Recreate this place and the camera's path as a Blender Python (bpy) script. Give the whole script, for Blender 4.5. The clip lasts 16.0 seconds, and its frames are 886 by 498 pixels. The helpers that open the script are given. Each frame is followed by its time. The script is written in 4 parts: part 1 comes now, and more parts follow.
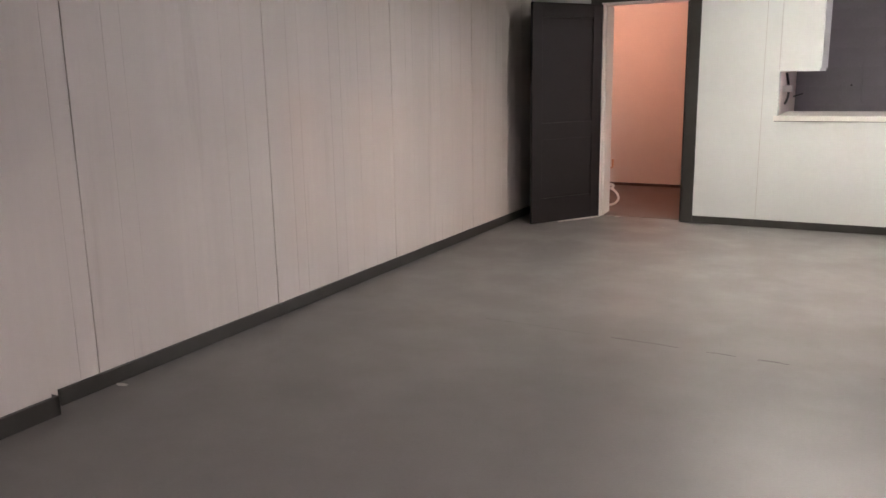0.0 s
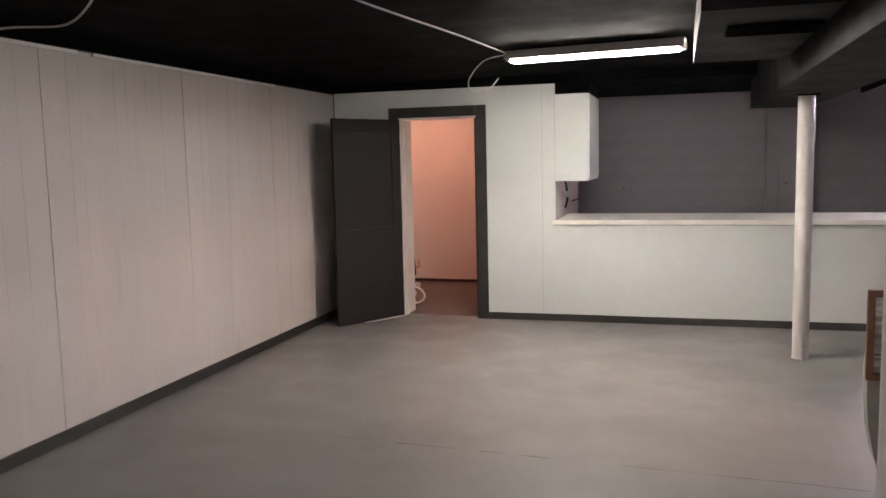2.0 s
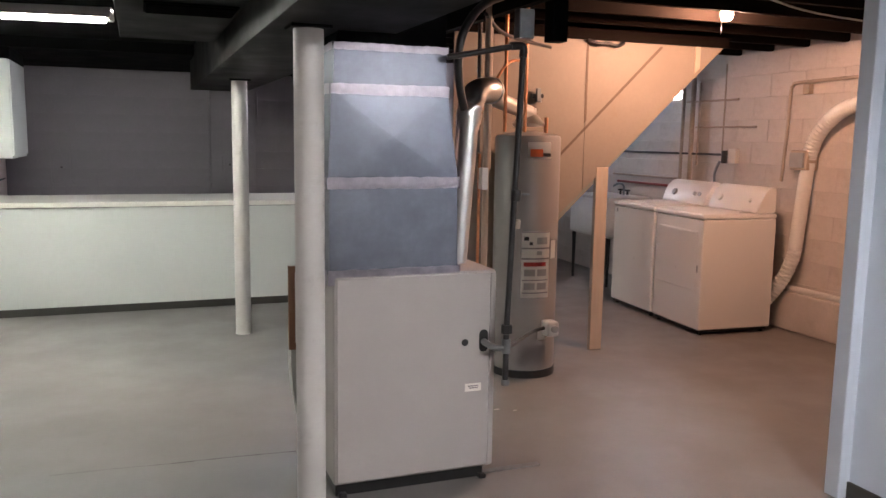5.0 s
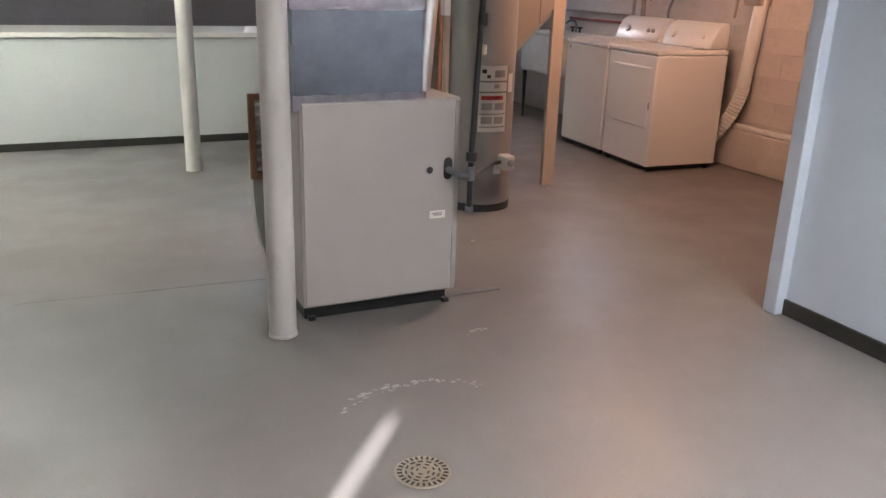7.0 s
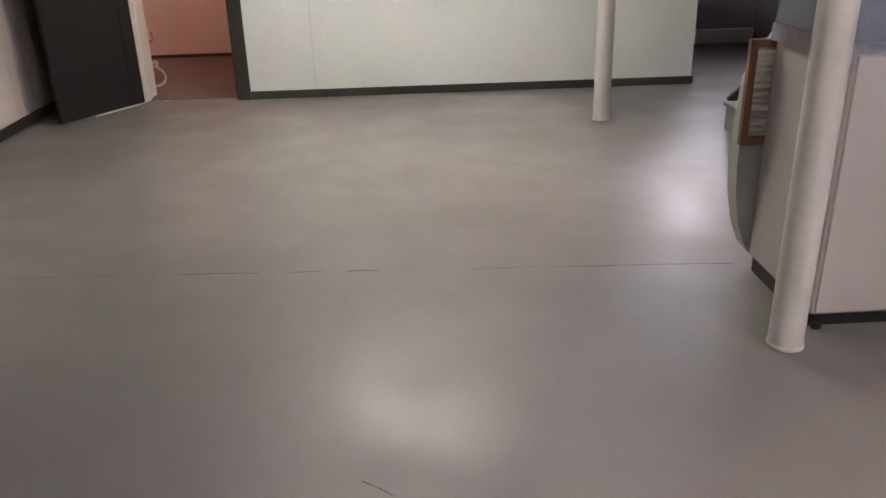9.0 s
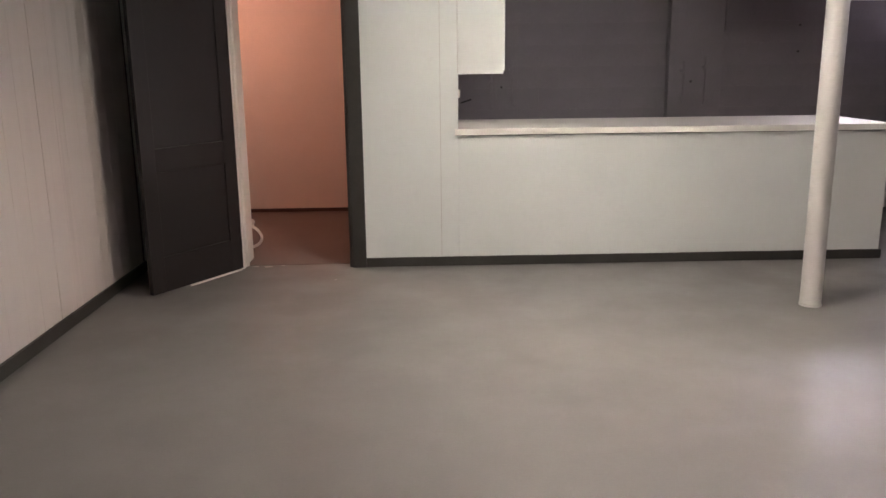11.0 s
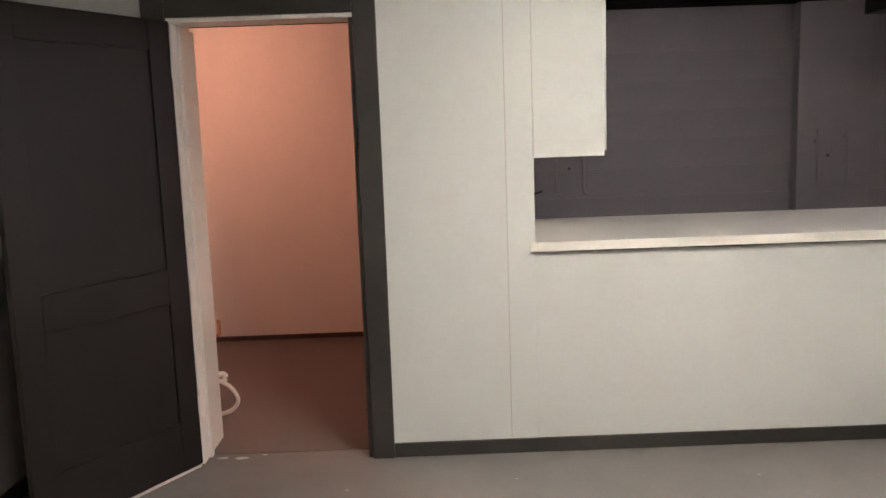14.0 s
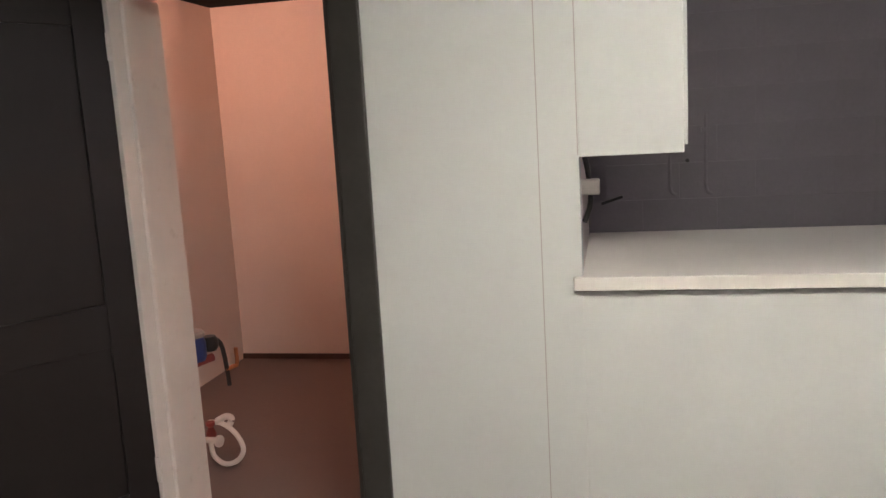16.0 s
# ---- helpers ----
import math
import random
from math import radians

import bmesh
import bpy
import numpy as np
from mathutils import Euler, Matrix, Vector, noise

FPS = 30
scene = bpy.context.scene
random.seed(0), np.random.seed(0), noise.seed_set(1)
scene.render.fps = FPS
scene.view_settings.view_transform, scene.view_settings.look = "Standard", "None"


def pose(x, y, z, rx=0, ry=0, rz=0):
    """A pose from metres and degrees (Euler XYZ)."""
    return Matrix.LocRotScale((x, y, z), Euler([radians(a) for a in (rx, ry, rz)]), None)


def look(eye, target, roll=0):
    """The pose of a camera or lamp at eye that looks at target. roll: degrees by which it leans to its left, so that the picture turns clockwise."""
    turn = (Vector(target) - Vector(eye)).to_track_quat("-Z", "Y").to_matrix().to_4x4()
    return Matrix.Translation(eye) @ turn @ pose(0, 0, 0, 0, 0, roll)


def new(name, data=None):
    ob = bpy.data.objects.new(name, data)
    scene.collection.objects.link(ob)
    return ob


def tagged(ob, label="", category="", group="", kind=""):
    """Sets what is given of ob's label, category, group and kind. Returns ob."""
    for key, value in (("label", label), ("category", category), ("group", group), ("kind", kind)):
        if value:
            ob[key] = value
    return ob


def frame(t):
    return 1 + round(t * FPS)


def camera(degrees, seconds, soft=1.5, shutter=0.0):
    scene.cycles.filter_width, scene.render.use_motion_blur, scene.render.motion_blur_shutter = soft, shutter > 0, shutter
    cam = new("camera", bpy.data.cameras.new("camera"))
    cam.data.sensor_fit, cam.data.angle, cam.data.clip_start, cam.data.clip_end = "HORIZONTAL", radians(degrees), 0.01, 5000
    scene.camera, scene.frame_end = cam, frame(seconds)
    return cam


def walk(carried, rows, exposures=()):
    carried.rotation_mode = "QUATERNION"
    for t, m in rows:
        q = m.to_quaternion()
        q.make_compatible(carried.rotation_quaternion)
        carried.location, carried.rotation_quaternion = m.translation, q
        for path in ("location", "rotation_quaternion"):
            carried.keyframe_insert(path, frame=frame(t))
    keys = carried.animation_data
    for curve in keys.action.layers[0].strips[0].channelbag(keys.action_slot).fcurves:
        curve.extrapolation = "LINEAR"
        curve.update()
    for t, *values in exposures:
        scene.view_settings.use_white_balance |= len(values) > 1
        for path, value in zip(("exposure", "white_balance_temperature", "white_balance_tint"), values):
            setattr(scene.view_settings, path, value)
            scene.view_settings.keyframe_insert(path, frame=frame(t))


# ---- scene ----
cam = camera(57.5, 16.0)
PATH = [
    (0, (-0.022, 0.08, 1.353), (-0.94, 1.808, 0.937), -1.0),
    (0.5, (0.023, -0.001, 1.334), (-0.806, 1.772, 0.922), -0.5),
    (1, (0.151, -0.076, 1.381), (-0.634, 1.717, 0.968), -1.2),
    (1.5, (0.327, -0.098, 1.542), (-0.334, 1.759, 1.201), -1.2),
    (2, (0.374, -0.07, 1.573), (-0.187, 1.837, 1.355), -1.3),
    (2.5, (0.4, -0.051, 1.579), (-0.116, 1.871, 1.372), -1.5),
    (3, (0.457, -0.019, 1.53), (0.06, 1.93, 1.328), -1.1),
    (3.5, (0.474, 0.015, 1.555), (0.376, 1.999, 1.323), -0.5),
    (4, (0.492, 0.028, 1.572), (0.759, 1.995, 1.331), 0.9),
    (4.5, (0.511, 0.025, 1.577), (1.032, 1.94, 1.334), 1.5),
    (4.7, (0.536, 0.032, 1.578), (1.147, 1.92, 1.33), 1.5),
    (6.8, (0.456, 0.04, 1.507), (1.284, 1.764, 0.923), 1.7),
    (7, (0.418, 0.035, 1.492), (1.225, 1.752, 0.858), 1.8),
    (7.5, (0.35, 0.099, 1.451), (1.059, 1.826, 0.733), 2.4),
    (8, (0.294, 0.35, 1.438), (0.707, 2.128, 0.619), -0.2),
    (8.5, (0.131, 0.519, 1.471), (0.285, 2.332, 0.642), -1.8),
    (9, (-0.117, 0.816, 1.443), (-0.047, 2.658, 0.665), -1.6),
    (9.5, (-0.263, 1.046, 1.364), (-0.282, 2.952, 0.759), -2.3),
    (10, (-0.471, 1.372, 1.422), (-0.513, 3.298, 0.885), -0.8),
    (10.2, (-0.577, 1.481, 1.426), (-0.619, 3.409, 0.898), -0.1),
    (12.5, (-1.504, 3.095, 1.428), (-1.207, 5.049, 1.121), -2.2),
    (13, (-1.341, 3.446, 1.421), (-1.012, 5.395, 1.117), -0.5),
    (13.5, (-1.259, 3.722, 1.443), (-1.045, 5.688, 1.14), -0.1),
    (14, (-1.207, 4.076, 1.469), (-1.191, 6.056, 1.188), -2.0),
    (14.5, (-1.038, 4.356, 1.491), (-1.185, 6.33, 1.203), -2.7),
    (15, (-0.826, 4.631, 1.48), (-1.184, 6.576, 1.183), -3.6),
    (15.5, (-0.765, 4.914, 1.48), (-1.148, 6.853, 1.176), -3.3),
    (16, (-0.667, 5.119, 1.481), (-1.08, 7.051, 1.172), -3.3),
]
walk(cam, [(t, look(eye, target, roll)) for t, eye, target, roll in PATH], [(0.0, 2.63, 6800, 22), (2.0, 2.54, 6850, 23), (3.5, 2.54, 6850, 21), (4.5, 2.54, 6550, 14), (7.5, 2.56, 6350, 10), (8.5, 2.5, 6500, 14), (9.2, 2.43, 6800, 22), (12.5, 2.35, 7050, 23), (14.0, 2.43, 7050, 21), (16.0, 2.28, 6900, 20)])

# ---- world and exposure ----
world = bpy.data.worlds.new("sky")
scene.world = world
world.use_nodes = True
wn = world.node_tree
sky = wn.nodes.new("ShaderNodeTexSky")
sky.sky_type = 'NISHITA'
sky.sun_disc = False
SUN_EL, SUN_AZ = radians(17.0), math.atan2(-0.77, -0.64)
sky.sun_elevation = SUN_EL
sky.sun_rotation = radians(90) - SUN_AZ
wn.links.new(sky.outputs[0], wn.nodes["Background"].inputs[0])
wn.nodes["Background"].inputs[1].default_value = 0.08

sun = new("sun", bpy.data.lights.new("sun", 'SUN'))
sun.data.energy = 5.0
sun.data.angle = radians(0.4)
sun.data.color = (1.0, 0.945, 0.955)
sun.matrix_world = look((math.cos(SUN_AZ) * math.cos(SUN_EL) * 20, math.sin(SUN_AZ) * math.cos(SUN_EL) * 20, math.sin(SUN_EL) * 20), (0, 0, 0))

TUBE_MAIN, TUBE_REAR = 34.5, 6.0
TUBE_SIDE = 50.0
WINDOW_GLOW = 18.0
BULB_LAUNDRY, BULB_PINK = 410.0, 100.0


# ---- materials ----
def nodes_of(name):
    m = bpy.data.materials.new(name)
    m.use_nodes = True
    t = m.node_tree
    return m, t, t.nodes["Principled BSDF"]


def noise_tex(t, scale, detail=4.0, rough=0.55, stretch=(1, 1, 1), offset=(0, 0, 0)):
    c = t.nodes.new("ShaderNodeTexCoord")
    mp = t.nodes.new("ShaderNodeMapping")
    mp.inputs["Scale"].default_value = stretch
    mp.inputs["Location"].default_value = offset
    n = t.nodes.new("ShaderNodeTexNoise")
    n.inputs["Scale"].default_value = scale
    n.inputs["Detail"].default_value = detail
    n.inputs["Roughness"].default_value = rough
    t.links.new(c.outputs["Object"], mp.inputs[0])
    t.links.new(mp.outputs[0], n.inputs["Vector"])
    return n.outputs["Fac"]


def ramp(t, fac, lo, hi, a, b):
    r = t.nodes.new("ShaderNodeMapRange")
    r.inputs[1].default_value, r.inputs[2].default_value = lo, hi
    r.inputs[3].default_value, r.inputs[4].default_value = a, b
    t.links.new(fac, r.inputs[0])
    return r.outputs[0]


def mixc(t, fac, a, b):
    m = t.nodes.new("ShaderNodeMix")
    m.data_type = 'RGBA'
    for sock, v in ((m.inputs[6], a), (m.inputs[7], b)):
        if isinstance(v, tuple):
            sock.default_value = (*v, 1)
        else:
            t.links.new(v, sock)
    t.links.new(fac, m.inputs[0])
    return m.outputs[2]


def bump(t, p, fac, strength, dist):
    b = t.nodes.new("ShaderNodeBump")
    b.inputs["Strength"].default_value = strength
    b.inputs["Distance"].default_value = dist
    t.links.new(fac, b.inputs["Height"])
    t.links.new(b.outputs[0], p.inputs["Normal"])


def surface(name, col, rough=0.5, metal=0.0, var=0.12, big=1.2, fine=35.0, relief=0.15, dist=0.002, stretch=(1, 1, 1), spec=0.5, dirt=None, dirt_at=(0.58, 0.75)):
    """A painted or plain surface: colour varies at two scales, with fine relief and optional stains."""
    m, t, p = nodes_of(name)
    n1 = noise_tex(t, big, 5.0, 0.6, stretch)
    n2 = noise_tex(t, fine, 3.0, 0.5, stretch)
    dark = tuple(c * (1 - var) for c in col)
    lite = tuple(min(1, c * (1 + var)) for c in col)
    c = mixc(t, ramp(t, n1, 0.3, 0.7, 0, 1), dark, lite)
    c = mixc(t, ramp(t, n2, 0.35, 0.65, 0, 0.35), c, tuple(x * (1 - var) for x in col))
    if dirt:
        n3 = noise_tex(t, big * 2.3, 6.0, 0.65, stretch, (3, 7, 1))
        c = mixc(t, ramp(t, n3, dirt_at[0], dirt_at[1], 0, 0.7), c, dirt)
    t.links.new(c, p.inputs["Base Color"])
    p.inputs["Metallic"].default_value = metal
    p.inputs["Specular IOR Level"].default_value = spec
    t.links.new(ramp(t, n1, 0.3, 0.7, rough * 0.88, min(1, rough * 1.12)), p.inputs["Roughness"])
    bump(t, p, n2, relief, dist)
    return m


def glow(name, col, strength):
    m, t, p = nodes_of(name)
    p.inputs["Base Color"].default_value = (0.9, 0.9, 0.9, 1)
    p.inputs["Emission Color"].default_value = (*col, 1)
    p.inputs["Emission Strength"].default_value = strength
    return m


def floor_paint():
    """Rolled grey paint on concrete: soft mottling, rubbed pale patches, uneven gloss."""
    m, t, p = nodes_of("grey_floor_paint")
    n1 = noise_tex(t, 0.55, 5, 0.6)
    n2 = noise_tex(t, 3.0, 6, 0.62, offset=(5, 2, 0))
    n3 = noise_tex(t, 90.0, 2, 0.5)
    c = mixc(t, ramp(t, n1, 0.32, 0.68, 0, 1), (0.186, 0.174, 0.166), (0.216, 0.204, 0.195))
    c = mixc(t, ramp(t, n2, 0.5, 0.78, 0, 0.12), c, (0.27, 0.268, 0.256))
    n4 = noise_tex(t, 1.1, 3, 0.5, offset=(1, 9, 4))
    c = mixc(t, ramp(t, n4, 0.48, 0.72, 0, 0.22), c, (0.15, 0.14, 0.135))
    n5 = noise_tex(t, 5.0, 6, 0.7, offset=(11, 3, 4))
    c = mixc(t, ramp(t, n5, 0.56, 0.74, 0, 0.10), c, (0.30, 0.295, 0.28))
    c = mixc(t, ramp(t, n3, 0.3, 0.7, 0, 0.12), c, (0.13, 0.125, 0.12))
    t.links.new(c, p.inputs["Base Color"])
    n6 = noise_tex(t, 2.6, 5, 0.55, offset=(2, 6, 8))
    t.links.new(ramp(t, n6, 0.38, 0.64, 0.50, 0.37), p.inputs["Roughness"])
    p.inputs["Specular IOR Level"].default_value = 0.30
    mixh = t.nodes.new("ShaderNodeMath")
    mixh.operation = 'MULTIPLY_ADD'
    mixh.inputs[1].default_value = 2.2
    t.links.new(n6, mixh.inputs[0])
    t.links.new(n3, mixh.inputs[2])
    bump(t, p, mixh.outputs[0], 0.08, 0.004)
    return m


M_FLOOR = floor_paint()
M_FLOORS = surface("red_brown_floor_paint", (0.158, 0.120, 0.111), 0.5, var=0.12, big=1.5, fine=60, relief=0.15, spec=0.3)
M_PANEL = surface("off_white_panelling_paint", (0.545, 0.50, 0.465), 0.45, var=0.06, big=2.2, fine=26, relief=0.2, stretch=(1, 1, 0.06), dirt=(0.37, 0.335, 0.30), dirt_at=(0.60, 0.8))
M_SEAM = surface("dark_seam", (0.06, 0.052, 0.045), 0.9)
M_WALL = surface("cream_wall_paint", (0.60, 0.622, 0.60), 0.5, var=0.035, big=1.5, fine=38, relief=0.08, dist=0.0012)
M_TRIM = surface("charcoal_trim_paint", (0.035, 0.033, 0.029), 0.42, var=0.25, big=4, fine=50, relief=0.2)
M_DOOR = surface("dark_brown_door_paint", (0.012, 0.0095, 0.0092), 0.5, spec=0.3, var=0.2, big=2.5, fine=40, relief=0.15)
M_SEAMB = surface("brown_panel_seam", (0.13, 0.09, 0.065), 0.7, var=0.2, big=8)
M_WHITE = surface("white_gloss_trim_paint", (0.74, 0.72, 0.69), 0.35, var=0.05, big=5, fine=40, relief=0.15, dirt=(0.5, 0.46, 0.42), dirt_at=(0.62, 0.8))
M_PINK = surface("peach_wall_paint", (0.75, 0.65, 0.60), 0.55, var=0.05, big=1.4, fine=70, relief=0.25)
M_BLOCK = surface("grey_block_paint", (0.225, 0.208, 0.226), 0.6, var=0.1, big=2.5, fine=55, relief=0.5, dist=0.003)
M_BLOCKW = surface("tan_block_paint", (0.57, 0.515, 0.475), 0.6, var=0.12, big=2.2, fine=50, relief=0.5, dist=0.003, dirt=(0.44, 0.37, 0.32))
M_CEIL = surface("black_ceiling_paint", (0.0020, 0.0020, 0.0022), 0.85, spec=0.06, var=0.3, big=3, fine=40, relief=0.3)
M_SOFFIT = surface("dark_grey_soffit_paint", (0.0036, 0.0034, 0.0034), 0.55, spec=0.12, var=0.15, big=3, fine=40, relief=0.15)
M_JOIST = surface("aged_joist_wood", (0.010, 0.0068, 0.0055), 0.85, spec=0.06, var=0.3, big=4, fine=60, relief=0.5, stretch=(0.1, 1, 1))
M_POST = surface("grey_post_paint", (0.56, 0.54, 0.51), 0.38, var=0.06, big=4, fine=60, relief=0.15, dirt=(0.42, 0.39, 0.36))
M_COUNTER = surface("cream_counter_laminate", (0.74, 0.71, 0.66), 0.5, var=0.04, big=3, fine=80, relief=0.05)
M_BEIGE = surface("beige_hardboard", (0.245, 0.203, 0.166), 0.6, var=0.08, big=1.8, fine=45, relief=0.15, dirt=(0.24, 0.18, 0.13))
M_LUMBER = surface("painted_lumber", (0.43, 0.345, 0.27), 0.6, var=0.14, big=4, fine=45, relief=0.3, stretch=(1, 1, 0.15))
M_FURN = surface("grey_enamel_sheet", (0.415, 0.382, 0.36), 0.42, var=0.035, big=2, fine=90, relief=0.05)
M_GALV = surface("galvanised_sheet", (0.150, 0.163, 0.195), 0.36, metal=0.75, var=0.14, big=9, fine=40, relief=0.08)
M_FOIL = surface("foil_tape", (0.46, 0.43, 0.475), 0.34, metal=1.0, var=0.2, big=14, fine=45, relief=0.2, dist=0.002)
M_FLUE = surface("bright_flue_pipe", (0.75, 0.74, 0.72), 0.32, metal=1.0, var=0.1, big=8, fine=40, relief=0.1)
M_BLACK = surface("black_plastic", (0.012, 0.012, 0.012), 0.4, var=0.2, big=8)
M_IRON = surface("black_iron_pipe", (0.03, 0.029, 0.03), 0.45, metal=0.3, var=0.3, big=12, fine=60, relief=0.4)
M_STEEL = surface("grey_fitting_metal", (0.22, 0.23, 0.24), 0.4, metal=0.8, var=0.2, big=14)
M_COPPER = surface("aged_copper", (0.60, 0.27, 0.14), 0.35, metal=0.9, var=0.25, big=9)
M_TANK = surface("grey_tank_enamel", (0.22, 0.20, 0.19), 0.4, var=0.05, big=3, fine=70, relief=0.05)
M_PAPER = surface("white_label_paper", (0.80, 0.76, 0.70), 0.5, var=0.04, big=14)
M_INK = surface("grey_print", (0.30, 0.27, 0.26), 0.6, var=0.2, big=40)
M_RED = surface("red_print", (0.52, 0.05, 0.04), 0.5, var=0.1, big=20)
M_ORANGE = surface("orange_print", (0.75, 0.16, 0.04), 0.5, var=0.1, big=20)
M_APPL = surface("white_appliance_enamel", (0.78, 0.76, 0.73), 0.3, var=0.008, big=2, fine=90, relief=0.03)
M_APPLG = surface("grey_appliance_trim", (0.33, 0.32, 0.31), 0.35, var=0.08, big=12)
M_PLASTIC = surface("white_plastic", (0.75, 0.73, 0.69), 0.4, var=0.05, big=8)
M_STAIR = surface("grey_green_stair_paint", (0.21, 0.22, 0.20), 0.45, var=0.1, big=3, fine=50, relief=0.2)
M_BOOT = surface("pale_grey_duct_paint", (0.34, 0.35, 0.32), 0.45, var=0.08, big=3, fine=50, relief=0.1)
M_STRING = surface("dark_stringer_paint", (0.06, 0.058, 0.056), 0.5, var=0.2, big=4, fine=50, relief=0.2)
M_CARD = surface("brown_cardboard", (0.19, 0.095, 0.055), 0.75, var=0.12, big=8, fine=60, relief=0.3)
M_FIBRE = surface("white_filter_fibre", (0.72, 0.70, 0.66), 0.9, var=0.1, big=14, fine=120, relief=0.7, dist=0.004)
M_BRASSY = surface("tarnished_drain_metal", (0.36, 0.33, 0.27), 0.45, metal=0.6, var=0.2, big=20, fine=90, relief=0.3)
M_CABLE = surface("white_cable", (0.50, 0.48, 0.45), 0.5, var=0.05, big=10)
M_BLUE = surface("blue_meter_plastic", (0.03, 0.06, 0.22), 0.4, var=0.1, big=10)
M_REDPIPE = surface("red_primer_pipe", (0.22, 0.035, 0.03), 0.5, var=0.2, big=10)
M_OLDPIPE = surface("painted_over_pipe", (0.36, 0.29, 0.24), 0.5, var=0.2, big=10, dirt=(0.2, 0.14, 0.1))
M_SIDEBASE = surface("red_brown_baseboard_paint", (0.06, 0.034, 0.028), 0.5, var=0.2, big=6)
M_CRACK = surface("dark_crack", (0.05, 0.047, 0.043), 0.9, var=0.2, big=10)
M_CHIP = surface("exposed_light_concrete", (0.62, 0.60, 0.55), 0.8, var=0.1, big=30)
M_SCUFF = surface("pale_scuffed_paint", (0.36, 0.35, 0.33), 0.7, var=0.2, big=20)
M_COOL = surface("pale_blue_grey_wall_paint", (0.58, 0.64, 0.72), 0.45, var=0.03, big=1.5, fine=60, relief=0.2)
M_TUBE = glow("main_tube_light", (0.985, 1.0, 0.90), TUBE_MAIN)
M_TUBE2 = glow("added_rear_tube_light", (1.0, 0.92, 0.90), TUBE_REAR)
M_TUBE4 = glow("added_side_tube_light", (1.0, 0.955, 0.955), TUBE_SIDE)
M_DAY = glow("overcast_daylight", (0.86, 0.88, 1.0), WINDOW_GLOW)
M_BULB = glow("laundry_bulb_light", (1.0, 0.55, 0.36), BULB_LAUNDRY)
M_BULB2 = glow("side_room_bulb_light", (1.0, 0.53, 0.37), BULB_PINK)


# ---- mesh helpers ----
def link(name, bm, material, parent=None, label="", smooth=False):
    me = bpy.data.meshes.new(name)
    bmesh.ops.recalc_face_normals(bm, faces=bm.faces)
    if smooth:
        for f in bm.faces:
            f.smooth = True
        for e in bm.edges:
            if len(e.link_faces) == 2 and e.calc_face_angle(0) > 0.6:
                e.smooth = False
    bm.to_mesh(me)
    bm.free()
    me.materials.append(material)
    ob = new(name, me)
    if parent is not None:
        ob.parent = parent
        base = parent
        off = Matrix.Identity(4)
        while base is not None:
            off = base.matrix_basis.inverted() @ off if base.type == 'EMPTY' else off
            base = base.parent
        if parent.type == 'EMPTY':
            ob.matrix_parent_inverse = off
    if label:
        ob["label"] = label
    return ob


def part(name, bm, material, parent, label="", smooth=False):
    return link(name, bm, material, parent, label, smooth)


def thing(name, loc, label, category, group=""):
    e = new(name)
    e.empty_display_size = 0.1
    e.location = loc
    return tagged(e, label, category, group)


def structure(name, bm, material, label="", category="", smooth=False):
    return tagged(link(name, bm, material, None, "", smooth), label, category, "", "structure")


def bx(x0, x1, y0, y1, z0, z1, bevel=0.0, seg=2, into=None, m=None):
    """A box between limits, with rounded edges."""
    bm = bmesh.new()
    r = bmesh.ops.create_cube(bm, size=1)
    for v in r["verts"]:
        v.co = Vector(((x0 + x1) / 2 + v.co.x * (x1 - x0), (y0 + y1) / 2 + v.co.y * (y1 - y0), (z0 + z1) / 2 + v.co.z * (z1 - z0)))
    if bevel:
        bmesh.ops.bevel(bm, geom=bm.edges[:], offset=bevel, segments=seg, affect='EDGES', profile=0.5)
    if m is not None:
        bm.transform(m)
    return join(into, bm)


def join(into, bm):
    if into is None:
        return bm
    me = bpy.data.meshes.new("tmp")
    bm.to_mesh(me)
    bm.free()
    into.from_mesh(me)
    bpy.data.meshes.remove(me)
    return into


def rod(a, b, r, n=16, r2=None, into=None, bevel=0.0):
    """A round bar from a to b."""
    a, b = Vector(a), Vector(b)
    bm = bmesh.new()
    d = b - a
    bmesh.ops.create_cone(bm, cap_ends=True, segments=n, radius1=r, radius2=r if r2 is None else r2, depth=d.length)
    if bevel:
        bmesh.ops.bevel(bm, geom=[e for e in bm.edges if len(e.link_faces) == 2 and e.calc_face_angle(0) > 1.0], offset=bevel, segments=2, affect='EDGES', profile=0.5)
    bm.transform(Matrix.Translation((a + b) / 2) @ d.to_track_quat('Z', 'Y').to_matrix().to_4x4())
    return join(into, bm)


def smooth_path(pts, steps=6):
    p = [Vector(q) for q in pts]
    out = []
    for i in range(len(p) - 1):
        p0, p1, p2, p3 = p[max(i - 1, 0)], p[i], p[i + 1], p[min(i + 2, len(p) - 1)]
        for k in range(steps):
            t = k / steps
            out.append(0.5 * ((2 * p1) + (p2 - p0) * t + (2 * p0 - 5 * p1 + 4 * p2 - p3) * t * t + (3 * p1 - p0 - 3 * p2 + p3) * t ** 3))
    return out + [p[-1]]


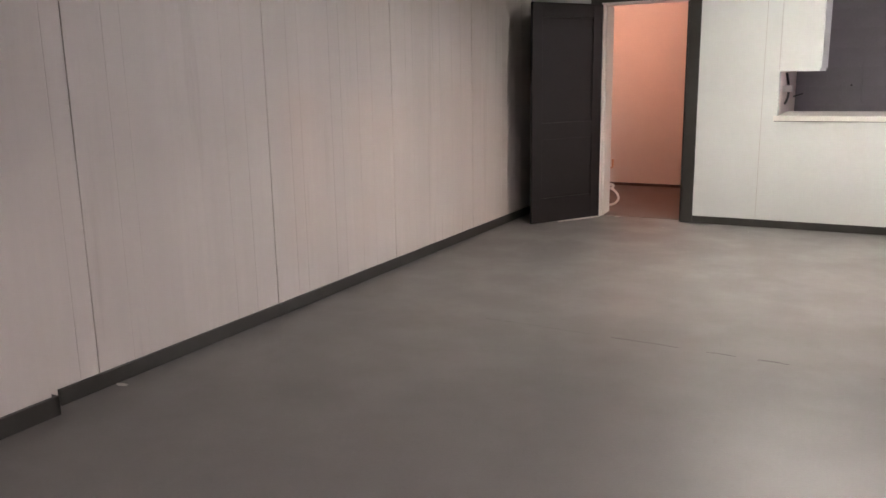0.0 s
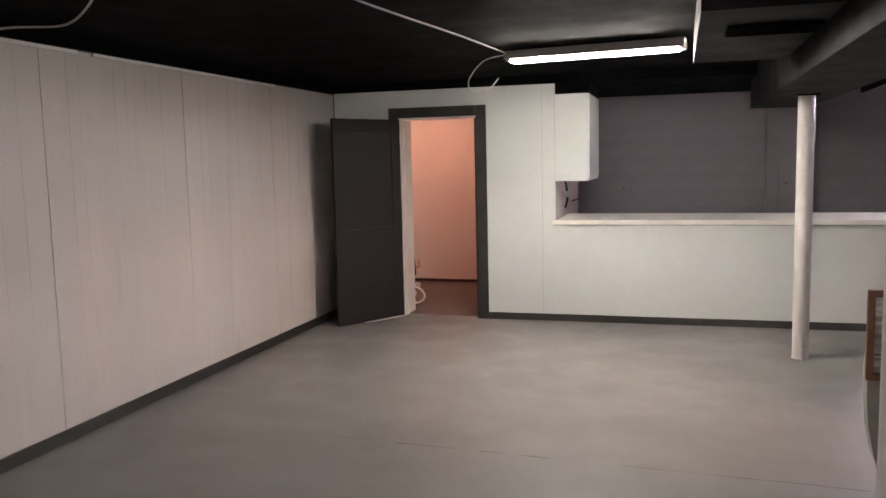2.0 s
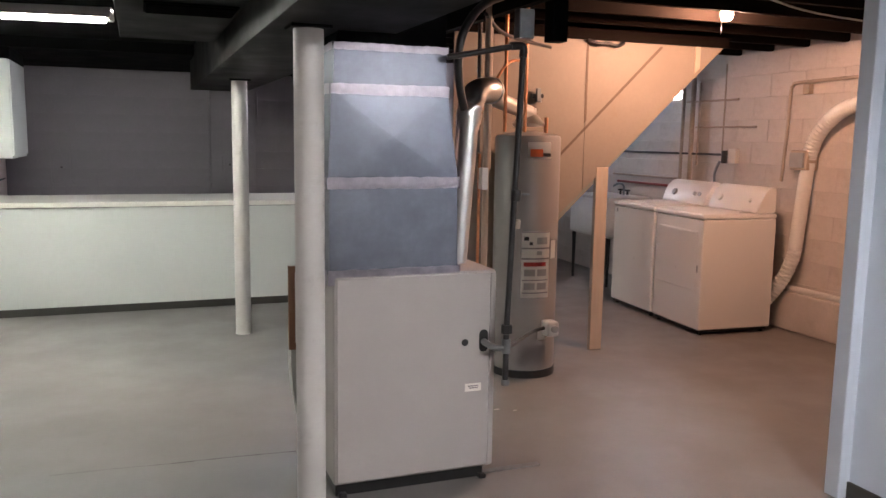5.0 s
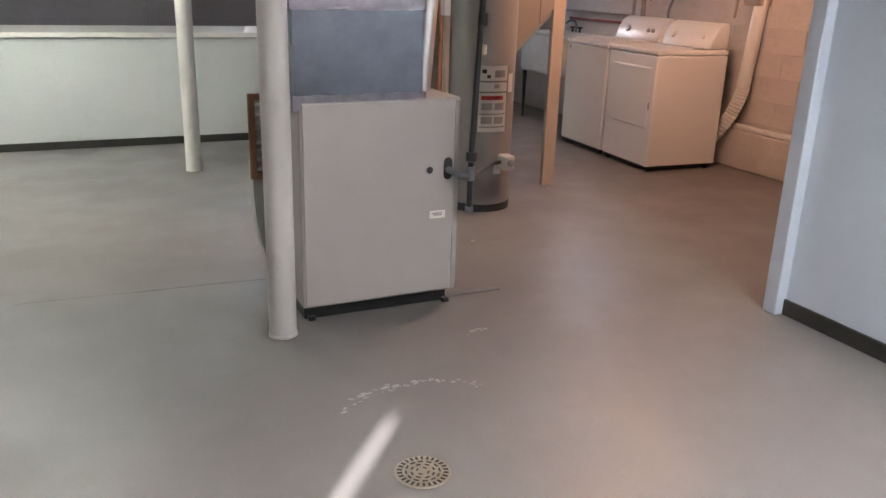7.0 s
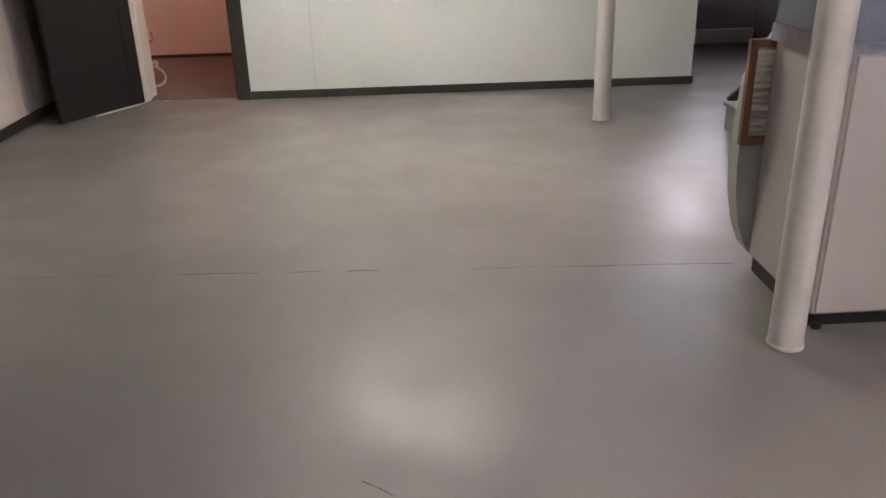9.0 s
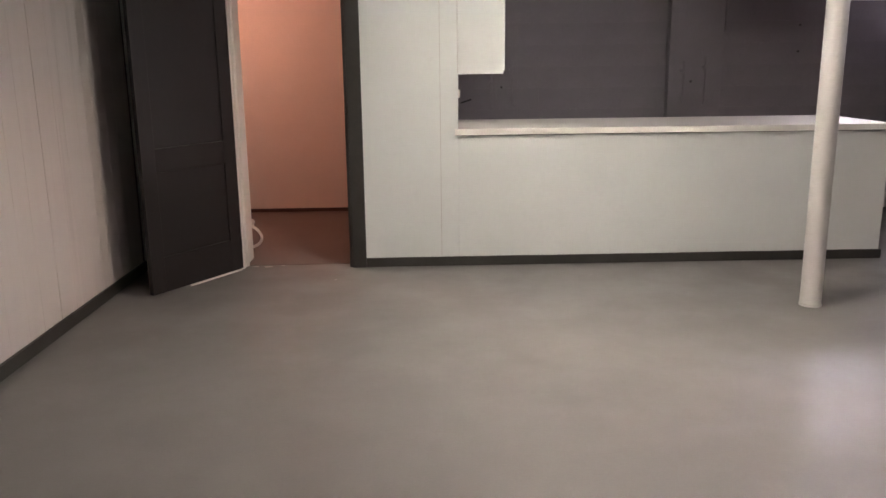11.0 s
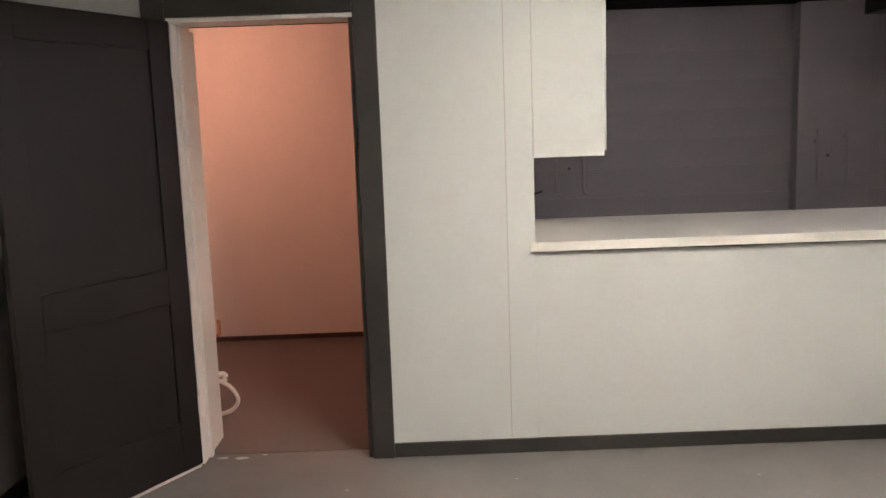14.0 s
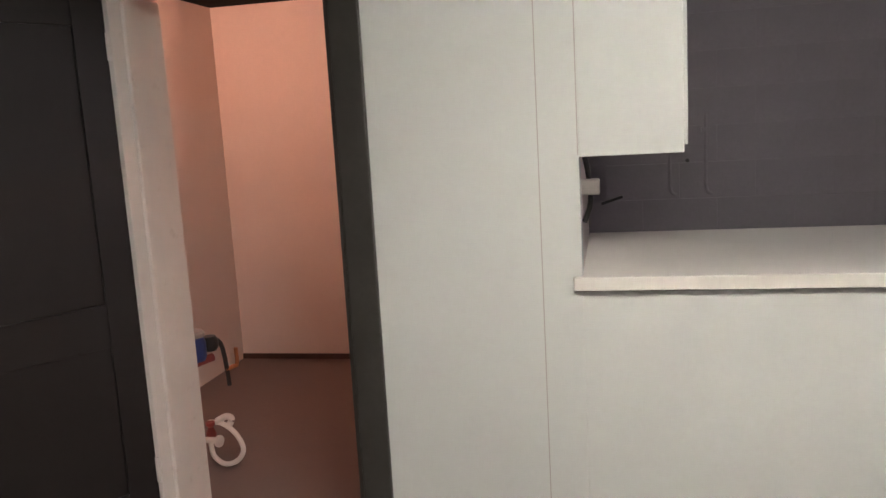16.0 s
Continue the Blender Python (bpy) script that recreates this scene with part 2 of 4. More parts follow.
def hose(pts, r, n=10, steps=6, ribs=0.0, into=None):
    """A tube along a smooth line; ribs: depth of its corrugation."""
    p = smooth_path(pts, steps)
    bm = bmesh.new()
    rings = []
    up = Vector((0.13, 0.31, 0.94))
    for i, c in enumerate(p):
        d = (p[min(i + 1, len(p) - 1)] - p[max(i - 1, 0)]).normalized()
        s = d.cross(up)
        if s.length < 0.05:
            s = d.cross(Vector((1, 0, 0)))
        s.normalize()
        w = s.cross(d)
        rr = r + (ribs if i % 2 else 0)
        rings.append([bm.verts.new(c + rr * (math.cos(a) * s + math.sin(a) * w)) for a in [2 * math.pi * k / n for k in range(n)]])
    for u, v in zip(rings, rings[1:]):
        for k in range(n):
            bm.faces.new((u[k], u[(k + 1) % n], v[(k + 1) % n], v[k]))
    bm.faces.new(rings[0])
    bm.faces.new(rings[-1])
    return join(into, bm)


def lathe(profile, n=40, centre=(0, 0, 0), into=None):
    """A body turned about the vertical from (radius, height) pairs."""
    bm = bmesh.new()
    rings = []
    for r, z in profile:
        rings.append([bm.verts.new((centre[0] + max(r, 1e-4) * math.cos(2 * math.pi * k / n), centre[1] + max(r, 1e-4) * math.sin(2 * math.pi * k / n), centre[2] + z)) for k in range(n)])
    for u, v in zip(rings, rings[1:]):
        for k in range(n):
            bm.faces.new((u[k], u[(k + 1) % n], v[(k + 1) % n], v[k]))
    bm.faces.new(rings[0])
    bm.faces.new(rings[-1])
    return join(into, bm)


def prism(outline, axis, a, b, into=None, bevel=0.0):
    """An outline of (u, v) pairs drawn out along an axis from a to b."""
    bm = bmesh.new()
    def at(u, v, w):
        return {'x': (w, u, v), 'y': (u, w, v), 'z': (u, v, w)}[axis]
    lo = [bm.verts.new(at(u, v, a)) for u, v in outline]
    hi = [bm.verts.new(at(u, v, b)) for u, v in outline]
    n = len(outline)
    bm.faces.new(lo)
    bm.faces.new(hi)
    for k in range(n):
        bm.faces.new((lo[k], lo[(k + 1) % n], hi[(k + 1) % n], hi[k]))
    if bevel:
        bmesh.ops.bevel(bm, geom=bm.edges[:], offset=bevel, segments=2, affect='EDGES', profile=0.5)
    return join(into, bm)


# ---- plan ----
FAR = 7.648  # face of the partition with the door
LEFT = -3.02  # face of the panelled wall
BACK = 9.75  # block wall behind the bar
RIGHT = 5.75  # block wall of the laundry
CEIL = 2.27  # top of the walls
HIGH = 2.36  # black ceiling of the main room
REAR = -3.6

# ---- floor and ceiling ----
structure("floor", bx(-3.4, 6.1, -3.9, 10.1, -0.15, 0.0), M_FLOOR, "grey painted concrete basement floor with worn patches", "floor")
structure("floor_side", bx(LEFT - 0.1, -0.93, FAR + 0.10, 9.95, -0.05, 0.004), M_FLOORS, "red-brown painted concrete floor of the side room", "floor")
bm = bx(LEFT, 2.25, -3.9, FAR, HIGH, HIGH + 0.35)
bx(-3.4, LEFT, -3.9, 10.1, CEIL, HIGH + 0.35, into=bm)
bx(LEFT, 2.25, FAR, 10.1, CEIL, HIGH + 0.35, into=bm)
bx(2.25, 3.47, -3.9, 2.62, CEIL, CEIL + 0.12, into=bm)
structure("ceiling", bm, M_CEIL, "black painted basement ceiling", "ceiling")
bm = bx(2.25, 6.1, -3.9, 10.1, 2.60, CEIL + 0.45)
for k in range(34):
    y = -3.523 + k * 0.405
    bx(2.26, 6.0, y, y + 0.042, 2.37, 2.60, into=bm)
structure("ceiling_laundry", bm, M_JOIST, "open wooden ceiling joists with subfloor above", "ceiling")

# ---- outer walls ----
bm = bx(LEFT - 0.35, LEFT - 0.012, 2.1, FAR + 0.33, 0, CEIL)
wall_left = structure("wall_left", bm, M_SEAM, "off-white painted wood panelling with vertical grooves", "wall")
SLIT_Y, SLIT_Z = -2.81, 1.985
NEAR = LEFT + 0.075
bm = bx(LEFT - 0.35, NEAR, SLIT_Y + 0.4, 2.1, 0, CEIL)
bx(LEFT - 0.35, NEAR, -3.9, SLIT_Y - 0.7, 0, CEIL, into=bm)
bx(LEFT - 0.35, NEAR, SLIT_Y - 0.7, SLIT_Y + 0.4, 0, SLIT_Z - 0.3, into=bm)
bx(LEFT - 0.35, NEAR, SLIT_Y - 0.7, SLIT_Y + 0.4, SLIT_Z + 0.275, CEIL, into=bm)
# unseen boarded opening, added so its one gap casts the sun streak near the drain
bw = structure("sun_slit", bx(NEAR - 0.04, NEAR - 0.03, SLIT_Y - 0.7, SLIT_Y - 0.05, SLIT_Z - 0.3, SLIT_Z + 0.275), M_DOOR, "added boards whose slit shapes the sun streak on the floor", "window")
part("board", bx(NEAR - 0.04, NEAR - 0.03, SLIT_Y + 0.05, SLIT_Y + 0.4, SLIT_Z - 0.3, SLIT_Z + 0.275), M_DOOR, bw)
part("board", bx(NEAR - 0.04, NEAR - 0.03, SLIT_Y - 0.05, SLIT_Y + 0.05, SLIT_Z - 0.3, SLIT_Z - 0.10), M_DOOR, bw)
part("board", bx(NEAR - 0.04, NEAR - 0.03, SLIT_Y - 0.05, SLIT_Y + 0.05, SLIT_Z + 0.13, SLIT_Z + 0.275), M_DOOR, bw)
structure("wall_left_near", bm, M_PANEL, "off-white painted wall standing proud of the panelling", "wall")
structure("wall_rear", bx(LEFT, 6.1, REAR - 0.3, REAR, 0, CEIL + 0.45), M_WALL, "off-white rear basement wall", "wall")
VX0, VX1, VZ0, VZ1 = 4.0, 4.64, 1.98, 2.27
NX0, NX1, NZ0, NZ1 = 2.82, 3.66, 1.955, 2.255
bm = bx(-0.80, NX0, BACK + 0.012, BACK + 0.35, 0, CEIL + 0.45)
bx(NX0, NX1, BACK + 0.012, BACK + 0.35, 0, NZ0, into=bm)
bx(NX0, NX1, BACK + 0.012, BACK + 0.35, NZ1, CEIL + 0.45, into=bm)
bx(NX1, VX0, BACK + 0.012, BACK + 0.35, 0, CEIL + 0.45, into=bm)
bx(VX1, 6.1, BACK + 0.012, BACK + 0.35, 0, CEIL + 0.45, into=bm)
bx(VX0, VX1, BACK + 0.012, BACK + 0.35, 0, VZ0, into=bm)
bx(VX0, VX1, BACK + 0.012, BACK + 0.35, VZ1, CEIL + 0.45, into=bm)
structure("wall_back", bm, M_BLOCK, "grey painted concrete block wall", "wall")
WY0, WY1, WZ0, WZ1 = 7.06, 7.70, 2.0, 2.3
wall_r = bx(RIGHT + 0.012, RIGHT + 0.35, REAR, WY0, 0, CEIL + 0.45)
bx(RIGHT + 0.012, RIGHT + 0.35, WY1, BACK, 0, CEIL + 0.45, into=wall_r)
bx(RIGHT + 0.012, RIGHT + 0.35, WY0, WY1, 0, WZ0, into=wall_r)
bx(RIGHT + 0.012, RIGHT + 0.35, WY0, WY1, WZ1, CEIL + 0.45, into=wall_r)
win = structure("window_2", bx(RIGHT + 0.20, RIGHT + 0.24, WY0, WY1, WZ0, WZ0 + 0.03, 0.003), M_WHITE, "small high basement window letting in daylight", "window")
part("frame", bx(RIGHT + 0.20, RIGHT + 0.24, WY0, WY1, WZ1 - 0.03, WZ1, 0.003), M_WHITE, win)
part("frame", bx(RIGHT + 0.20, RIGHT + 0.24, WY0, WY0 + 0.03, WZ0 + 0.03, WZ1 - 0.03, 0.003), M_WHITE, win)
part("frame", bx(RIGHT + 0.20, RIGHT + 0.24, WY1 - 0.03, WY1, WZ0 + 0.03, WZ1 - 0.03, 0.003), M_WHITE, win)
structure("backdrop", bx(RIGHT + 0.26, RIGHT + 0.27, WY0, WY1, WZ0, WZ1), M_DAY, "bright overcast daylight outside the small window", "backdrop")
# high window over the foot of the stairs
win3 = structure("window_4", bx(NX0, NX1, BACK + 0.08, BACK + 0.12, NZ0, NZ0 + 0.03, 0.003), M_WHITE, "small high basement window filled with daylight", "window")
part("frame", bx(NX0, NX1, BACK + 0.08, BACK + 0.12, NZ1 - 0.03, NZ1, 0.003), M_WHITE, win3)
for x in (NX0, NX1 - 0.03):
    part("frame", bx(x, x + 0.03, BACK + 0.08, BACK + 0.12, NZ0 + 0.03, NZ1 - 0.03, 0.003), M_WHITE, win3)
part("sill", bx(NX0, NX1, BACK - 0.004, BACK + 0.08, NZ0, NZ0 + 0.012, 0.003), M_WHITE, win3, "white painted sill")
structure("backdrop", bx(NX0, NX1, BACK + 0.13, BACK + 0.14, NZ0, NZ1), M_DAY, "bright overcast daylight outside the small window", "backdrop")
# unseen window of the same kind, added behind the stairs to light the laundry
win3 = structure("fill_window", bx(VX0, VX1, BACK + 0.16, BACK + 0.20, VZ0, VZ0 + 0.03, 0.003), M_WHITE, "small high basement window letting in daylight", "window")
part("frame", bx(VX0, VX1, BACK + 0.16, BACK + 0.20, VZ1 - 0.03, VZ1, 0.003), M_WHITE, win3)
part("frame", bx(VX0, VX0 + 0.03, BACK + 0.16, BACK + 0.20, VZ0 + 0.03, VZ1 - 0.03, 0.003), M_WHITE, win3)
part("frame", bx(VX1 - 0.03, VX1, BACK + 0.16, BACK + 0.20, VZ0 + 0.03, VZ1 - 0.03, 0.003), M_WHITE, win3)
# glowing sheet of the added window, fill for washer front and block wall
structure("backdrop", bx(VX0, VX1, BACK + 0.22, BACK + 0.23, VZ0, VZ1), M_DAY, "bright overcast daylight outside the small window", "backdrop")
structure("wall_right", wall_r, M_BLOCKW, "tan painted concrete block wall", "wall")

# panels of the left wall, with shallow grooves at uneven spacing
rnd = random.Random(4)
SEAMS = (2.10, 2.40, 3.66, 5.00, 6.29, 7.63)
for a, b in zip(SEAMS, SEAMS[1:]):
    pts, y = [], a + 0.003
    pts.append((y, LEFT))
    pos = a
    for w in (0.20, 0.10, 0.31, 0.11, 0.20, 0.16, 0.2):
        pos += w
        if pos > b - 0.06:
            break
        pts += [(pos - 0.0022, LEFT), (pos - 0.0008, LEFT - 0.0011), (pos + 0.0008, LEFT - 0.0011), (pos + 0.0022, LEFT)]
    pts.append((b - 0.003, LEFT))
    outline = [(x, y) for y, x in pts] + [(LEFT - 0.010, b - 0.003), (LEFT - 0.010, a + 0.003)]
    part("panel", prism(outline, 'z', 0.02, CEIL - 0.012), M_PANEL, wall_left)

# white strip under the ceiling, in two lengths
for a, b in ((2.6, 3.95), (4.08, 6.36)):
    structure("trim", bx(LEFT, LEFT + 0.022, a, b, 2.236, 2.258, 0.004), M_WHITE, "thin white strip under the ceiling", "trim")

# dark baseboards
def baseboard(x0, x1, y0, y1, h=0.075):
    structure("baseboard", bx(x0, x1, y0, y1, 0.0, h, 0.004), M_TRIM, "charcoal painted wooden baseboard", "baseboard")


baseboard(LEFT, LEFT + 0.018, 2.18, FAR - 0.002)
baseboard(LEFT + 0.075, LEFT + 0.095, REAR, 2.12, 0.085)
baseboard(LEFT + 0.0, LEFT + 0.095, 2.102, 2.122, 0.085)

# ---- partition with the doorway ----
OX0, OX1, OZ = -2.33, -1.532, 2.0
PT = 0.14
bm = bx(LEFT, OX0, FAR, FAR + PT, 0, CEIL)
bx(OX0, OX1, FAR, FAR + PT, OZ, CEIL, into=bm)
bx(OX1, -0.765, FAR, FAR + PT, 0, CEIL, into=bm)
wall_far = structure("wall_far", bm, M_WALL, "cream painted partition wall with a doorway", "wall")
# batten seams on the partition
for x, z0 in ((-0.889, 0.075), (-0.768, 1.36)):
    structure("trim", bx(x - 0.0016, x + 0.0016, FAR - 0.002, FAR + 0.001, z0, CEIL - 0.002), M_FURN, "fine seam between wall boards", "seam")
# door frame
frame_o = tagged(new("door_frame"), "charcoal painted door casing with white jambs", "door frame", "", "structure")
part("casing", bx(OX1, OX1 + 0.1, FAR - 0.022, FAR, 0, OZ + 0.1, 0.004), M_TRIM, frame_o, "charcoal casing")
part("casing", bx(OX0 - 0.1, OX0, FAR - 0.022, FAR, 0, OZ + 0.1, 0.004), M_TRIM, frame_o, "charcoal casing")
part("casing", bx(OX0, OX1, FAR - 0.022, FAR, OZ, OZ + 0.1, 0.004), M_TRIM, frame_o, "charcoal casing")
part("jamb", bx(OX0, OX0 + 0.02, FAR - 0.004, FAR + 0.33, 0, OZ - 0.02, 0.003), M_WHITE, frame_o, "white jamb")
part("jamb", bx(OX1 - 0.02, OX1, FAR - 0.004, FAR + PT + 0.01, 0, OZ - 0.02, 0.003), M_TRIM, frame_o)
part("head_jamb", bx(OX0, OX1, FAR - 0.004, FAR + PT + 0.01, OZ - 0.02, OZ, 0.003), M_WHITE, frame_o, "white head jamb")
part("door_stop", bx(OX0 + 0.02, OX0 + 0.034, FAR + 0.07, FAR + 0.11, 0, OZ - 0.02, 0.003), M_WHITE, frame_o, "white door stop")
structure("wall_return", bx(LEFT - 0.08, OX0, FAR + PT, FAR + 0.33, 0, CEIL), M_PINK, "thick wall end beside the doorway", "wall")

# half wall of the bar and its baseboards
structure("wall_bar", bx(-0.765, 2.307, FAR, FAR + 0.12, 0, 0.945, 0.003), M_WALL, "cream painted half wall under the bar counter", "wall")
baseboard(OX1 + 0.1, 2.310, FAR - 0.014, FAR, 0.068)
baseboard(2.307, 2.322, FAR - 0.014, FAR + 0.12, 0.068)

# side room behind the doorway
SIDE = 9.95
structure("wall_side_right", bx(-0.92, -0.80, FAR + PT, SIDE, 0, CEIL), M_PINK, "peach painted side room wall", "wall")
structure("wall_side_back", bx(LEFT - 0.3, -0.92, SIDE, SIDE + 0.12, 0, CEIL), M_PINK, "peach painted side room wall", "wall")
structure("wall_side_left", bx(LEFT - 0.35, LEFT - 0.08, FAR + 0.33, SIDE, 0, CEIL), M_PINK, "peach painted side room wall", "wall")
structure("baseboard", bx(LEFT - 0.08, -0.92, SIDE - 0.012, SIDE, 0, 0.038, 0.003), M_SIDEBASE, "dark red-brown baseboard in the side room", "baseboard")

# grey wall beside the stairs, closing the bar space
structure("wall_stair", bx(3.7, 3.8, 8.45, BACK + 0.01, 0, 2.60), M_BLOCK, "grey painted wall beyond the stairs", "wall")
baseboard(3.685, 3.7, 8.45, BACK, 0.08)

structure("ledge", bx(1.8, 3.685, BACK - 0.05, BACK, 0, 0.15, 0.008), M_POST, "pale painted footing strip along the grey wall", "ledge")

# short wall at the laundry opening
bm = bx(3.47, 3.57, REAR, 2.62, 0, 2.60)
structure("wall_opening", bm, M_COOL, "pale painted wall ending at the laundry opening", "wall")
structure("trim", bx(3.41, 3.58, 2.62, 2.70, 0, 2.3, 0.006), M_COOL, "pale painted end post of the wall", "trim")
baseboard(3.455, 3.47, REAR, 2.62, 0.08)

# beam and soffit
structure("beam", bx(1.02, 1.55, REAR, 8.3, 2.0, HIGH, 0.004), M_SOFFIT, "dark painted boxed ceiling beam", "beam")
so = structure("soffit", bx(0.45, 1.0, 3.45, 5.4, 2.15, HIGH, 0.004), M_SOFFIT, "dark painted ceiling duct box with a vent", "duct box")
grille = part("vent", bx(0.575, 0.98, 3.86, 4.16, 2.138, 2.146, 0.002), M_CEIL, so, "black vent grille")
for k in range(9):
    part("slat", bx(0.585, 0.97, 3.875 + k * 0.031, 3.887 + k * 0.031, 2.130, 2.138), M_CEIL, grille)


# ---- posts ----
def post(x, y, r, top, label):
    e = thing("post", (x, y, 0), label, "post", "steel support posts")
    part("shaft", lathe([(r, 0.006), (r, top - 0.012)], 36, (x, y, 0)), M_POST, e, smooth=True)
    part("base_ring", lathe([(r + 0.004, 0), (r + 0.004, 0.01), (r, 0.014)], 36, (x, y, 0)), M_POST, e, smooth=True)
    part("cap_plate", bx(x - r - 0.02, x + r + 0.02, y - r - 0.02, y + r + 0.02, top - 0.012, top, 0.002), M_SOFFIT, e, "dark cap plate")


post(1.168, 3.243, 0.059, 2.0, "pale grey painted round steel post beside the furnace")
post(1.275, 6.53, 0.060, 2.0, "pale grey painted round steel post before the bar")


# ---- fluorescent fixtures ----
def tube_light(cx, cy, length, turn, mat, z, label):
    e = thing("fluorescent_light", (cx, cy, z + 0.07), label, "ceiling light", "fluorescent lights")
    m = Matrix.Translation((cx, cy, z)) @ Matrix.Rotation(radians(turn), 4, 'Z')
    h = length / 2
    bm = prism([(-0.082, 0.016), (-0.045, 0.082), (0.045, 0.082), (0.082, 0.016), (0.078, 0.016), (0.042, 0.076), (-0.042, 0.076), (-0.078, 0.016)], 'x', -h - 0.02, h + 0.02)
    bm.transform(m)
    part("housing", bm, M_WHITE, e, "white sheet metal housing")
    for s in (-0.027, 0.027):
        bm = rod((-h + 0.02, s, 0.012), (h - 0.02, s, 0.012), 0.018, 12)
        bm.transform(m)
        part("tube", bm, mat, e, "glowing tube", smooth=True)
    for s in (-1, 1):
        bm = bx(s * h - 0.010, s * h + 0.020, -0.06, 0.06, 0.004, 0.06, 0.003)
        bm.transform(m)
        part("end_cap", bm, M_WHITE, e)
    return e


tube_light(-0.22, 5.77, 1.22, -8, M_TUBE, 2.272, "lit white fluorescent fixture hung under a black ceiling")
# two unseen fixtures, added to light the near floor and the furnace front
tube_light(0.25, 1.55, 1.22, 0, M_TUBE2, 2.272, "lit white fluorescent fixture hung under a black ceiling")
tube_light(2.42, 0.25, 1.22, 90, M_TUBE4, 2.185, "lit white fluorescent fixture hung under a black ceiling")
ob = tagged(link("cable", hose([(-0.846, 5.83, 2.338), (-0.96, 4.992, 2.352), (-1.152, 3.406, 2.352), (-1.20, 1.48, 2.352)], 0.006, 8, 4), M_CABLE, smooth=True), "thin white cable stapled along the black ceiling", "cable")
ob = tagged(link("cable", hose([(-0.846, 5.819, 2.327), (-1.005, 5.762, 2.282), (-1.107, 5.728, 2.146), (-1.073, 5.717, 2.061), (-0.96, 5.728, 2.078), (-0.892, 5.762, 2.157)], 0.0045, 8, 8), M_CABLE, smooth=True), "white cable loop hanging from the ceiling light", "cable")
ob = tagged(link("cable", hose([(-2.98, 3.23, 2.262), (-2.766, 3.234, 2.268), (-2.56, 3.29, 2.268), (-2.45, 3.28, 2.285), (-2.303, 3.193, 2.315), (-2.13, 3.06, 2.352)], 0.006, 8, 6), M_CABLE, smooth=True), "white cable looped under the black ceiling", "cable")

# ---- door leaf, open ----
hinge, tip = Vector((-2.312, 7.622, 0)), Vector((-2.73, 6.93, 0))
d = (tip - hinge)
W = d.length
ang = math.atan2(d.y, d.x)
door = thing("door", hinge, "dark brown painted wooden door standing open", "door")
dm = Matrix.Translation(hinge) @ Matrix.Rotation(ang, 4, 'Z')


def door_part(name, x0, x1, y0, y1, z0, z1, bev, mat, label=""):
    return part(name, bx(x0, x1, y0, y1, z0, z1, bev, m=dm), mat, door, label)


T0, T1 = -0.034, 0.0
for x0, x1, z0, z1 in ((0.0, 0.11, 0.015, 1.985), (W - 0.11, W, 0.015, 1.985)):
    door_part("stile", x0, x1, T0, T1, z0, z1, 0.003, M_DOOR)
for z0, z1 in ((0.015, 0.24), (0.78, 0.93), (1.86, 1.985)):
    door_part("rail", 0.11, W - 0.11, T0 + 0.001, T1 - 0.001, z0, z1, 0.002, M_DOOR)
for z0, z1 in ((0.24, 0.78), (0.93, 1.86)):
    door_part("inset_panel", 0.11, W - 0.11, T0 + 0.010, T1 - 0.010, z0, z1, 0.0, M_DOOR)
for z in (0.25, 1.75):
    bm = rod((0.0, 0.006, z), (0.0, 0.006, z + 0.09), 0.007, 10)
    bm.transform(dm)
    part("hinge", bm, M_WHITE, door, smooth=True)
part("worn_edge", bx(0.01, W * 0.62, T1 - 0.001, T1 + 0.003, 0.002, 0.014, m=dm), M_CHIP, door, "pale worn bottom edge")
# ---- bar: counter, cabinet, fittings ----
ct = thing("bar_counter", (0.8, 8.1, 0.945), "cream laminate bar counter on the half wall", "counter")
part("top", bx(-0.765, 2.325, FAR - 0.012, 8.60, 0.947, 0.979, 0.003), M_COUNTER, ct)
# the overhang's shade line, put in as a thin dark strip
part("shade_line", bx(-0.785, 2.32, FAR - 0.012, FAR - 0.001, 0.9315, 0.9365), M_TRIM, ct, "charcoal strip standing for the shade line under the edge strip")
part("edge_strip", bx(-0.79, 2.335, FAR - 0.034, FAR - 0.0125, 0.937, 0.981, 0.003), M_COUNTER, ct, "cream front edge strip")
for x in (-0.6, 0.9, 2.2):
    part("bracket", bx(x - 0.02, x + 0.02, FAR + 0.12, 8.5, 0.90, 0.946, 0.003), M_WHITE, ct)

cab = thing("wall_cabinet", (-0.61, 8.2, 1.34), "cream painted wall cabinet hung beside the bar opening", "cabinet")
part("carcass", bx(-0.765, -0.452, FAR - 0.0, 8.55, 1.352, 2.17, 0.003), M_WALL, cab)
part("door", bx(-0.451, -0.440, FAR + 0.01, 8.095, 1.375, 2.165, 0.003), M_WALL, cab)
part("door", bx(-0.451, -0.440, 8.10, 8.545, 1.375, 2.165, 0.003), M_WALL, cab)
structure("trim", bx(-0.765, -0.44, FAR + 0.02, 8.55, 2.172, CEIL, 0.002), M_CEIL, "black filler over the wall cabinet", "trim")

